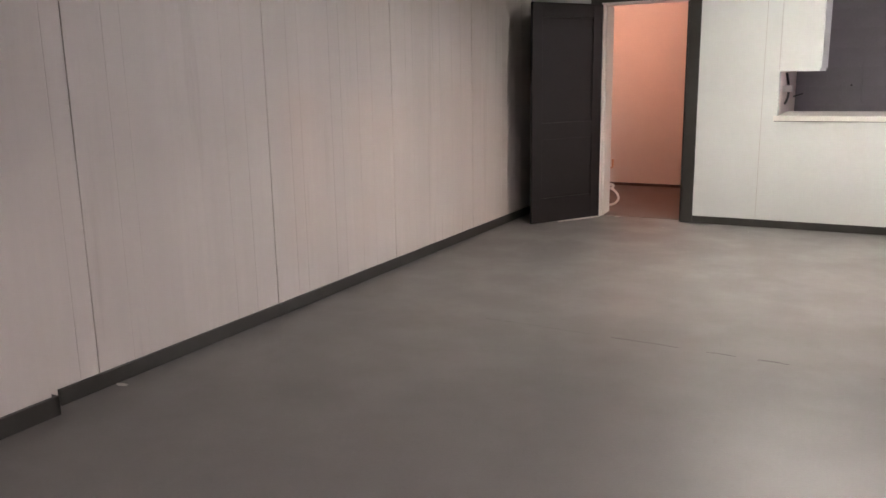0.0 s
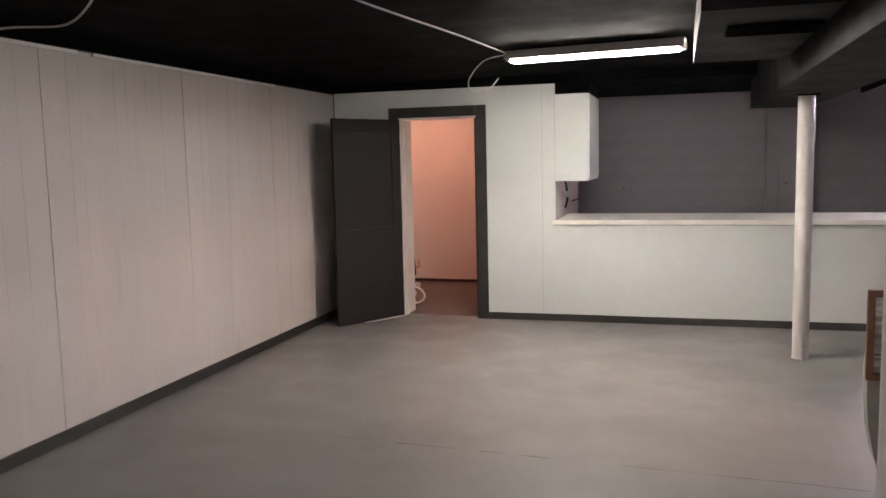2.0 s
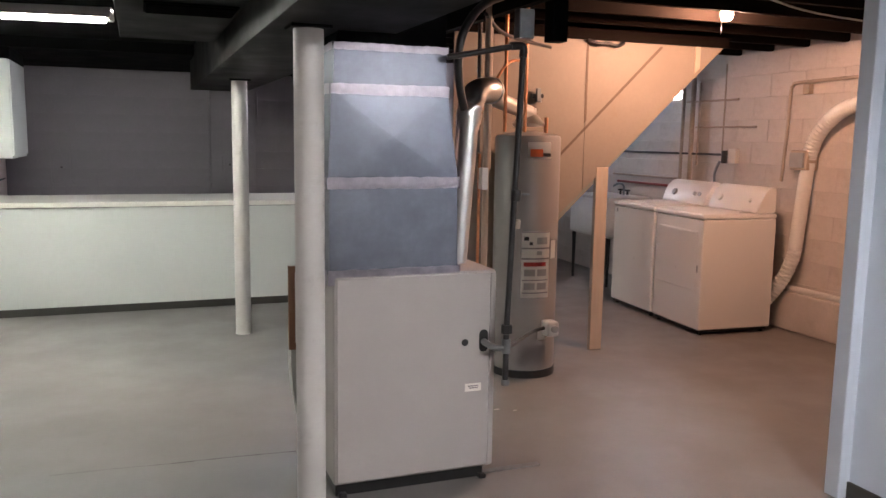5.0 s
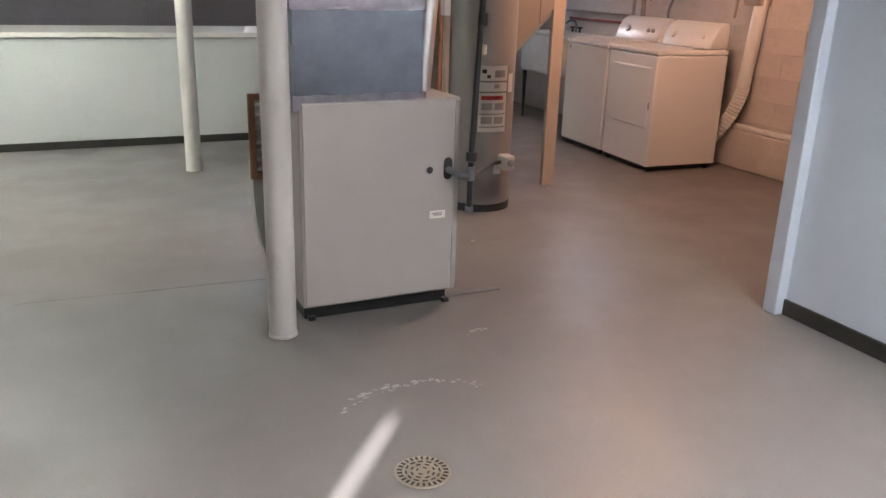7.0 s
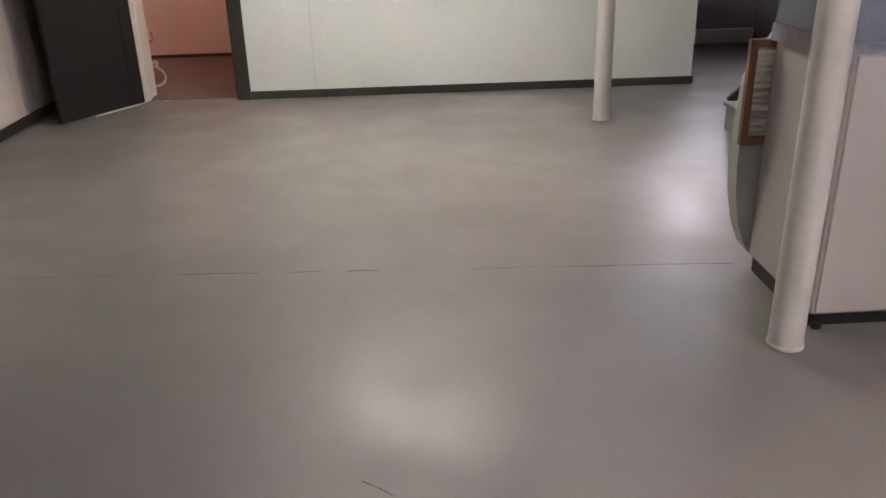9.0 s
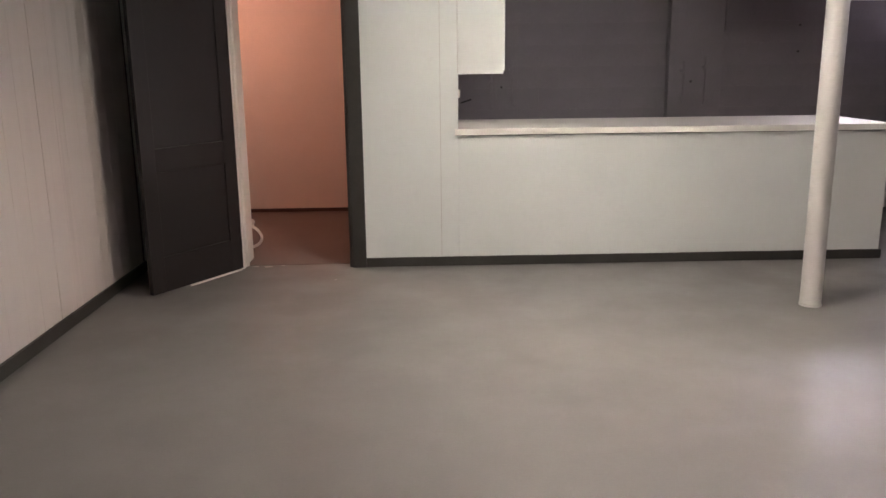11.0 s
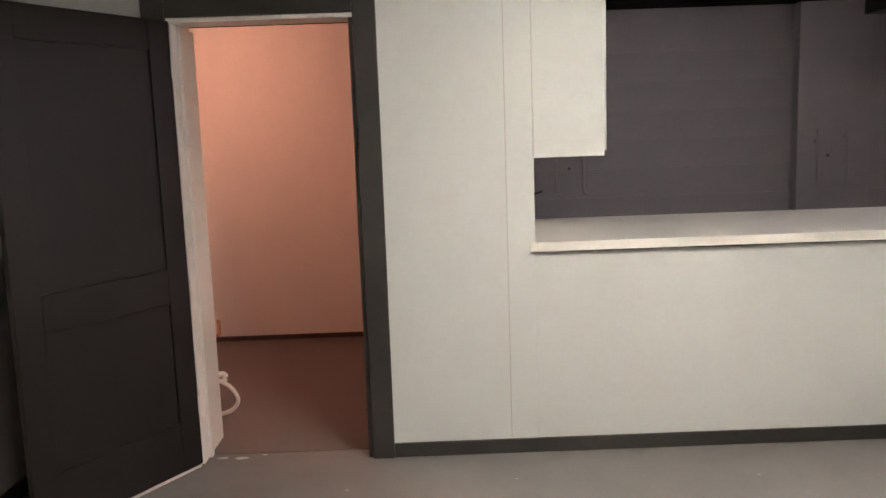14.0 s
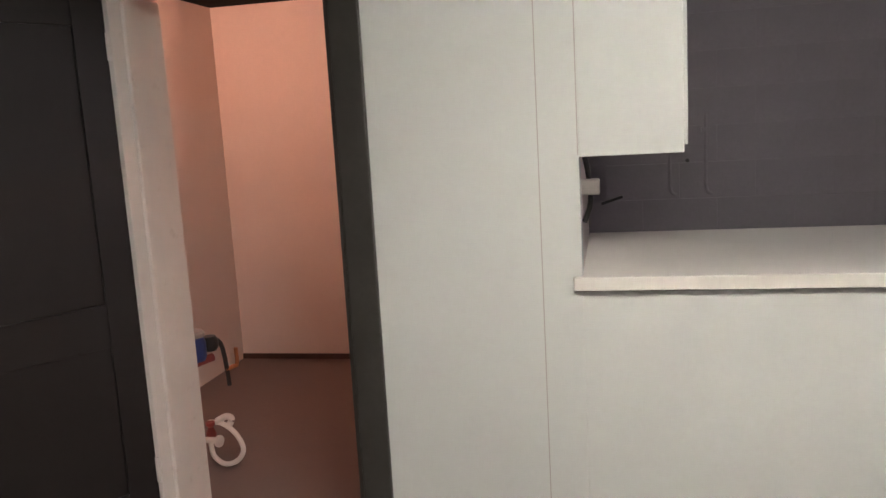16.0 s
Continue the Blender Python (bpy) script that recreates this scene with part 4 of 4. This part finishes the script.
def appliance(y0, y1, kind):
    dryer = kind == "dryer"
    e = thing(kind, (4.765, 5.345 + (y0 + y1) / 2, 0), "white enamelled clothes dryer" if dryer else "white enamelled top-loading washing machine", kind)
    D = 0.70

    def b(name, *v, bev=0.008, mat=M_APPL, label="", under=None):
        return part(name, bx(*v, bev, 3, m=LT), mat, under or e, label)
    b("cabinet", 0, D, y0, y1, 0.045, 0.955, bev=0.012)
    b("top_deck", -0.008, D, y0 - 0.004, y1 + 0.004, 0.958, 1.0, bev=0.014)
    out = [(D - 0.20, 1.0), (D - 0.155, 1.09), (D - 0.115, 1.165), (D - 0.09, 1.197), (D - 0.05, 1.215), (D - 0.01, 1.21), (D, 1.19), (D, 1.0)]
    bm = prism(out, 'y', y0 + 0.012, y1 - 0.012, bevel=0.022)
    bm.transform(LT)
    console = part("console", bm, M_APPL, e, smooth=True)
    for k, f in enumerate((0.22, 0.8) if dryer else (0.18, 0.28, 0.74)):
        yy = y0 + f * (y1 - y0)
        c = Vector((D - 0.148, yy, 1.095))
        nrm = Vector((-0.87, 0, 0.48))
        bm = rod(c, c + nrm * 0.022, 0.032 if f in (0.8, 0.74) else 0.019, 20, bevel=0.003)
        bm.transform(LT)
        part("knob", bm, M_PLASTIC if dryer else M_APPLG, console, smooth=True)
    if dryer:
        leaf = b("door", -0.005, 0.01, y0 + 0.06, y1 - 0.06, 0.36, 0.86, bev=0.01)
        b("door_pull", -0.009, -0.004, y0 + 0.1, y1 - 0.16, 0.83, 0.85, bev=0.003, under=leaf)
        b("latch", -0.009, -0.004, y0 + 0.04, y0 + 0.055, 0.52, 0.58, bev=0.002, mat=M_APPLG, under=leaf)
    else:
        b("lid", 0.05, 0.5, y0 + 0.06, y1 - 0.06, 0.999, 1.012, bev=0.005)
        b("badge", -0.004, 0.004, y1 - 0.075, y1 - 0.055, 0.90, 0.935, bev=0.001, mat=M_APPLG)
    # black box put in for the shade of the open gap between the feet
    b("gap_shade", 0.02, D - 0.02, y0 + 0.02, y1 - 0.02, 0.02, 0.05, bev=0.002, mat=M_BLACK)
    for x in (0.05, D - 0.05):
        for y in (y0 + 0.05, y1 - 0.05):
            bm = rod((x, y, 0), (x, y, 0.05), 0.018, 12)
            bm.transform(LT)
            part("foot", bm, M_BLACK, e)


appliance(0.0, 0.70, "dryer")
appliance(0.74, 1.46, "washing_machine")

# laundry tub
tb = thing("laundry_sink", (5.45, 7.9, 0), "white plastic laundry tub on dark legs", "sink")
bm = bx(5.20, 5.72, 7.45, 8.28, 0.53, 0.95, 0.03, 3)
part("basin", bm, M_PLASTIC, tb, smooth=True)
part("rim", bx(5.18, 5.73, 7.43, 8.30, 0.945, 0.975, 0.01, 3), M_PLASTIC, tb)
for x in (5.24, 5.66):
    for y in (7.5, 8.23):
        part("leg", rod((x, y, 0), (x, y, 0.54), 0.014, 10, 0.024), M_IRON, tb)
fc = thing("faucet", (5.6, 7.85, 0.975), "dark metal faucet on the laundry tub", "faucet")
part("spout", hose([(5.64, 7.85, 0.975), (5.63, 7.85, 1.08), (5.56, 7.85, 1.10), (5.50, 7.85, 1.07)], 0.012, 10, 5), M_STEEL, fc, smooth=True)
for y in (7.78, 7.92):
    part("handle", lathe([(0.0, 0), (0.012, 0), (0.012, 0.04), (0.032, 0.045), (0.032, 0.06), (0.0, 0.065)], 14, (5.64, y, 0.975)), M_IRON, fc, smooth=True)

# block wall fittings
for y, z0, z1, r, m_ in ((6.95, 1.02, 2.36, 0.018, M_OLDPIPE), (6.80, 1.02, 2.36, 0.024, M_OLDPIPE), (6.70, 1.35, 2.15, 0.010, M_OLDPIPE), (6.33, 1.46, 2.3, 0.008, M_OLDPIPE)):
    ob = tagged(link("pipe", rod((RIGHT - 0.04, y, z0), (RIGHT - 0.04, y, z1), r, 12), m_, smooth=True), "upright water pipe on the block wall", "pipe", "laundry pipes")
for y0, y1, z, r, m_ in ((6.3, 9.4, 1.46, 0.011, M_IRON), (6.15, 6.9, 1.97, 0.010, M_OLDPIPE), (6.95, 8.2, 1.2, 0.012, M_OLDPIPE), (7.0, 8.1, 1.12, 0.014, M_REDPIPE), (5.9, 6.75, 1.72, 0.008, M_OLDPIPE)):
    ob = tagged(link("pipe", rod((RIGHT - 0.035, y0, z), (RIGHT - 0.035, y1, z), r, 10), m_, smooth=True), "level water pipe on the block wall", "pipe", "laundry pipes")
wv = thing("washer_valve_box", (RIGHT - 0.05, 6.2, 1.4), "white outlet box with dark valve on the block wall", "valve box")
part("box", bx(RIGHT - 0.06, RIGHT - 0.012, 6.12, 6.22, 1.38, 1.52, 0.006), M_PLASTIC, wv)
part("valve", rod((RIGHT - 0.06, 6.27, 1.38), (RIGHT - 0.06, 6.27, 1.5), 0.028, 12, bevel=0.005), M_IRON, wv, smooth=True)
part("supply_hose", hose([(RIGHT - 0.06, 6.33, 1.4), (RIGHT - 0.09, 6.36, 1.25), (RIGHT - 0.08, 6.3, 1.05)], 0.012, 8, 5), M_STEEL, wv, smooth=True)

vh = thing("dryer_vent", (5.65, 5.2, 0.3), "white corrugated dryer vent hose by the block wall", "dryer vent")
part("lower_hose", hose([(5.52, 5.47, 0.20), (5.57, 5.40, 0.32), (5.62, 5.34, 0.46), (5.65, 5.30, 0.60), (5.665, 5.28, 0.72)], 0.052, 16, 10, 0.007), M_PLASTIC, vh, smooth=True)
part("straight_pipe", rod((5.66, 5.285, 0.70), (5.685, 5.235, 1.42), 0.056, 20), M_PLASTIC, vh, smooth=True)
part("upper_hose", hose([(5.685, 5.235, 1.46), (5.68, 5.18, 1.60), (5.66, 5.05, 1.74), (5.64, 4.85, 1.85), (5.63, 4.5, 1.92)], 0.056, 16, 10, 0.007), M_PLASTIC, vh, smooth=True)
lt = thing("lint_box", (5.70, 5.3, 1.38), "small cream plastic lint trap box on the wall", "lint trap")
part("box", bx(5.62, 5.745, 5.19, 5.37, 1.36, 1.52, 0.006), M_LUMBER, lt)
part("lid", bx(5.60, 5.62, 5.21, 5.36, 1.38, 1.50, 0.003), M_APPLG, lt)
cd = thing("electrical_conduit", (RIGHT - 0.03, 5.5, 1.3), "white electrical conduit bent along the block wall", "conduit")
part("pipe", hose([(RIGHT - 0.03, 5.56, 1.25), (RIGHT - 0.03, 5.53, 1.7), (RIGHT - 0.03, 5.52, 2.0), (RIGHT - 0.03, 5.50, 2.06), (RIGHT - 0.03, 5.42, 2.08), (RIGHT - 0.03, 4.8, 2.09)], 0.014, 10, 6), M_LUMBER, cd, smooth=True)
part("box", bx(RIGHT - 0.06, RIGHT - 0.012, 5.29, 5.36, 1.98, 2.06, 0.005), M_LUMBER, cd)
structure("ledge", bx(RIGHT - 0.10, RIGHT, 2.7, 5.62, 0.0, 0.33, 0.015), M_BLOCKW, "low concrete ledge along the block wall", "ledge")
ob = tagged(link("pipe", rod((RIGHT - 0.06, 2.75, 0.356), (RIGHT - 0.06, 5.35, 0.356), 0.026, 14), M_PLASTIC, smooth=True), "white drain pipe lying along the concrete ledge", "pipe", "laundry pipes")

# bulb on the joists with pull chain
lbx, lby, lbz = 4.05, 4.345, 2.385
bl = thing("light_bulb", (lbx, lby, 2.60), "bare lit bulb in a ceiling socket with pull chain", "ceiling light")
part("socket", lathe([(0.0, 0.0), (0.03, 0.0), (0.038, 0.05), (0.062, 0.075), (0.066, 0.10), (0.0, 0.10)], 24, (lbx, lby, lbz + 0.035)), M_PLASTIC, bl, "white porcelain socket", smooth=True)
part("mount", bx(lbx - 0.05, lbx + 0.05, lby - 0.05, lby + 0.05, lbz + 0.135, 2.61, 0.004), M_JOIST, bl)
bm = lathe([(0.0, -0.048), (0.02, -0.044), (0.034, -0.028), (0.038, -0.008), (0.032, 0.012), (0.018, 0.03), (0.016, 0.04)], 20, (lbx, lby, lbz))
part("glass", bm, M_BULB, bl, "glowing bulb", smooth=True)
part("pull_chain", rod((lbx - 0.045, lby - 0.01, lbz + 0.06), (lbx - 0.045, lby - 0.01, lbz - 0.13), 0.0022, 6), M_PLASTIC, bl)
# cables under the joists
for p_ in ([(2.3, 3.3, 2.36), (3.0, 3.35, 2.345), (3.6, 3.6, 2.36), (4.4, 3.95, 2.355), (5.6, 4.2, 2.36)], [(2.3, 2.95, 2.36), (3.1, 3.05, 2.33), (3.9, 3.3, 2.36), (5.5, 3.6, 2.34)]):
    ob = tagged(link("cable", hose(p_, 0.006, 8, 5), M_CABLE, smooth=True), "slack cable stapled under the joists", "cable")

# ---- side room: bulb, meter, hose ----
bx2 = thing("light_bulb", (-2.93, 8.72, CEIL), "bare lit bulb on the side room ceiling", "ceiling light")
part("socket", lathe([(0.0, 0.0), (0.04, 0.0), (0.055, 0.05), (0.0, 0.05)], 20, (-2.93, 8.72, CEIL - 0.05)), M_PLASTIC, bx2, smooth=True)
part("glass", lathe([(0.0, -0.048), (0.02, -0.044), (0.036, -0.028), (0.04, -0.008), (0.032, 0.012), (0.018, 0.03), (0.016, 0.04)], 20, (-2.93, 8.72, CEIL - 0.088)), M_BULB2, bx2, "glowing bulb", smooth=True)

wm = thing("water_meter", (-2.690, 8.4, 0), "blue-capped water meter on dark red pipes", "water meter")
part("supply_pipe", hose([(-3.08, 8.10, 0.39), (-2.85, 8.2, 0.40), (-2.70, 8.32, 0.41), (-2.55, 8.54, 0.44)], 0.02, 12, 5), M_REDPIPE, wm, smooth=True)
part("body", lathe([(0.0, 0), (0.05, 0.0), (0.058, 0.02), (0.058, 0.09), (0.05, 0.11), (0.0, 0.11)], 24, (-2.60, 8.46, 0.445)), M_BLUE, wm, "dark blue meter body", smooth=True)
part("cap", lathe([(0.0, 0), (0.055, 0.0), (0.056, 0.018), (0.045, 0.028), (0.0, 0.03)], 24, (-2.60, 8.46, 0.56)), M_APPLG, wm, smooth=True)
part("stem", rod((-2.61, 8.46, 0.58), (-2.61, 8.46, 0.665), 0.011, 10), M_COPPER, wm, smooth=True)
part("bend", hose([(-2.57, 8.50, 0.50), (-2.545, 8.54, 0.525), (-2.525, 8.575, 0.50), (-2.515, 8.59, 0.42), (-2.51, 8.60, 0.28)], 0.011, 12, 6), M_IRON, wm, smooth=True)
part("valve_knob", lathe([(0.0, 0), (0.03, 0.0), (0.042, 0.02), (0.042, 0.05), (0.03, 0.07), (0.0, 0.072)], 20, (-2.555, 8.53, 0.475)), M_BLACK, wm, "round black valve knob", smooth=True)
part("side_valve", hose([(-2.515, 8.59, 0.36), (-2.49, 8.62, 0.37), (-2.475, 8.63, 0.38), (-2.475, 8.63, 0.46)], 0.010, 10, 5), M_COPPER, wm, smooth=True)
part("shelf", bx(-3.08, -2.66, 8.15, 8.40, 0.33, 0.365, 0.004), M_PINK, wm)
part("standpipe", rod((-2.70, 8.3, 0.0), (-2.70, 8.3, 0.40), 0.018, 12), M_IRON, wm, smooth=True)
ob = tagged(link("hose", hose([(-3.09, 8.20, 1.22), (-2.75, 8.24, 1.22), (-2.62, 8.27, 1.17), (-2.59, 8.28, 1.07), (-2.60, 8.28, 0.98), (-2.68, 8.26, 0.93), (-3.09, 8.22, 0.9)], 0.011, 8, 8), M_BLACK, smooth=True), "black hose bent out from the side room wall", "hose")
hs = thing("drain_hose", (-2.4, 8.3, 0), "white hose loop with plastic fittings near the floor", "hose")
part("loop", hose([(-2.50, 8.36, 0.185), (-2.42, 8.33, 0.19), (-2.34, 8.29, 0.16), (-2.30, 8.27, 0.10), (-2.33, 8.27, 0.045), (-2.40, 8.28, 0.02), (-2.455, 8.29, 0.05), (-2.465, 8.29, 0.10), (-2.46, 8.29, 0.125)], 0.0115, 10, 8), M_PLASTIC, hs, smooth=True)
part("fitting", hose([(-2.45, 8.34, 0.20), (-2.40, 8.33, 0.225), (-2.375, 8.33, 0.215), (-2.385, 8.32, 0.185)], 0.015, 10, 5), M_PLASTIC, hs, smooth=True)
part("fitting", rod((-2.54, 8.30, 0.125), (-2.43, 8.28, 0.13), 0.014, 10), M_PLASTIC, hs, smooth=True)
part("knob", rod((-2.425, 8.275, 0.13), (-2.405, 8.272, 0.13), 0.027, 12, bevel=0.004), M_PLASTIC, hs, smooth=True)
part("valve", lathe([(0.0, 0), (0.02, 0.0), (0.024, 0.02), (0.012, 0.05), (0.02, 0.06), (0.02, 0.075), (0.0, 0.078)], 14, (-2.47, 8.31, 0.13)), M_REDPIPE, hs, smooth=True)

# ---- floor details ----
dr = thing("floor_drain", (1.32, 2.053, 0), "round slotted metal drain cover in the floor", "floor drain")
bm = lathe([(0.0, 0.001), (0.087, 0.001), (0.091, 0.004), (0.087, 0.0075), (0.0, 0.0075)], 48, (1.32, 2.053, 0))
part("cover", bm, M_BRASSY, dr, smooth=True)
for n, r0, r1, w, shift in ((26, 0.066, 0.082, 0.0075, 0.0), (12, 0.0505, 0.0565, 0.017, 0.5), (8, 0.034, 0.0395, 0.015, 0.0), (4, 0.016, 0.021, 0.012, 0.5)):
    for k in range(n):
        m = Matrix.Translation((1.32, 2.053, 0.0078)) @ Matrix.Rotation(2 * math.pi * (k + shift) / n, 4, 'Z')
        part("slot", bx(r0, r1, -w / 2, w / 2, -0.0005, 0.0012, m=m), M_BLACK, dr)


def crack(pts, w, label, mat=M_CRACK, name="floor_crack"):
    """A thin ragged line lying in the floor paint."""
    bm = bmesh.new()
    prev = None
    for i, (x, y) in enumerate([(v.x, v.y) for v in smooth_path([(a, b, 0) for a, b in pts], 10)]):
        h = w * rnd.uniform(0.25, 1.0)
        j = rnd.uniform(-w, w) * 0.12
        v = (bm.verts.new((x, y + j - h / 2, 0.0015)), bm.verts.new((x, y + j + h / 2, 0.0015)))
        if prev:
            bm.faces.new((prev[0], v[0], v[1], prev[1]))
        prev = v
    return tagged(link(name, bm, mat), label, "crack", "floor cracks")


for a, b, w in ((-1.9, -1.25, 0.003), (-1.15, -0.80, 0.008), (-0.66, -0.52, 0.007), (-0.42, -0.28, 0.010), (0.1, 0.62, 0.004), (0.62, 1.25, 0.008)):
    ya = 4.03 - (a + 0.5) * 0.055
    yb = 4.03 - (b + 0.5) * 0.055
    crack([(a, ya), ((a + b) / 2, (ya + yb) / 2 + 0.006), (b, yb)], w, "dark hairline joint across the painted floor")
crack([(-0.29, 2.62), (-0.24, 2.585), (-0.20, 2.55)], 0.006, "short dark scratch in the floor paint")
def scuff(pts, spread, count):
    """A trail of small ragged flecks where the floor paint is rubbed pale."""
    bm = bmesh.new()
    path = smooth_path([(a, b, 0) for a, b in pts], 12)
    for k in range(count):
        c = path[rnd.randrange(len(path))]
        x, y = c.x + rnd.gauss(0, spread), c.y + rnd.gauss(0, spread * 0.6)
        r, q, turn = rnd.uniform(0.004, 0.02), rnd.uniform(0.25, 0.6), rnd.uniform(-0.7, 0.7)
        vs = []
        for i in range(7):
            a, f = i * 0.9, r * rnd.uniform(0.5, 1.0)
            u, v = f * math.cos(a), f * q * math.sin(a)
            vs.append(bm.verts.new((x + u * math.cos(turn) - v * math.sin(turn), y + u * math.sin(turn) + v * math.cos(turn), 0.0015 + 0.00002 * k)))
        bm.faces.new(vs)
    return tagged(link("floor_scuff", bm, M_SCUFF), "pale ragged scuff in the floor paint", "scuff", "floor scuffs")


scuff([(1.20, 2.50), (1.27, 2.575), (1.36, 2.615), (1.44, 2.60)], 0.012, 38)
scuff([(1.42, 2.63), (1.50, 2.612), (1.57, 2.622), (1.66, 2.585), (1.76, 2.51)], 0.010, 60)
scuff([(1.90, 2.935), (1.95, 2.975), (2.03, 2.98)], 0.008, 16)
for x, y, s in ((-2.15, 7.69, 0.05), (-2.24, 7.70, 0.035), (-2.05, 7.72, 0.02), (-0.9, 7.35, 0.008), (0.12, 7.3, 0.01), (-1.62, 7.3, 0.012), (2.55, 4.15, 0.02), (2.45, 4.2, 0.03), (-2.965, 2.47, 0.05)):
    bm = bmesh.new()
    vs = [bm.verts.new((x + s * rnd.uniform(0.5, 1.0) * math.cos(k * 0.9), y + 0.4 * s * rnd.uniform(0.5, 1.0) * math.sin(k * 0.9), 0.003)) for k in range(7)]
    bm.faces.new(vs)
    ob = tagged(link("paint_chip", bm, M_CHIP), "pale chip in the grey floor paint", "paint chip", "floor chips")

# ---- blocks of the masonry walls ----
def block_mesh(name, w, h, mat, soft):
    bm = bx(-w / 2, w / 2, -0.012, 0.0, -h / 2, h / 2, soft, 1)
    me = bpy.data.meshes.new(name)
    bm.to_mesh(me)
    bm.free()
    me.materials.append(mat)
    return me


BW, BH = 0.398, 0.198
wb, wr = bpy.data.objects["wall_back"], bpy.data.objects["wall_right"]
me_b, me_r = block_mesh("block", BW - 0.0008, BH - 0.0008, M_BLOCK, 0.0009), block_mesh("block", BW - 0.0016, BH - 0.0016, M_BLOCKW, 0.0018)
for row in range(12):
    for k in range(12):
        x = -0.7 + (k + (0.5 if row % 2 else 0)) * BW
        z = (row + 0.5) * BH
        if z + BH / 2 > CEIL + 0.12 or x > 3.7 or (x + BW / 2 > NX0 and z + BH / 2 > NZ0):
            continue
        o = new("block", me_b)
        o.matrix_basis = Matrix.Translation((x, BACK + 0.0125 + rnd.uniform(-0.0003, 0.0003), z))
        o.parent = wb
for row in range(12):
    for k in range(14):
        y = 4.0 + (k + (0.5 if row % 2 else 0)) * BW
        z = (row + 0.5) * BH
        if WY0 - 0.2 < y < WY1 + 0.2 and WZ0 - 0.1 < z < WZ1 + 0.1:
            continue
        o = new("block", me_r)
        o.matrix_basis = Matrix.Translation((RIGHT + 0.0125 + rnd.uniform(-0.0008, 0.0008), y, z)) @ Matrix.Rotation(radians(-90), 4, 'Z')
        o.parent = wr
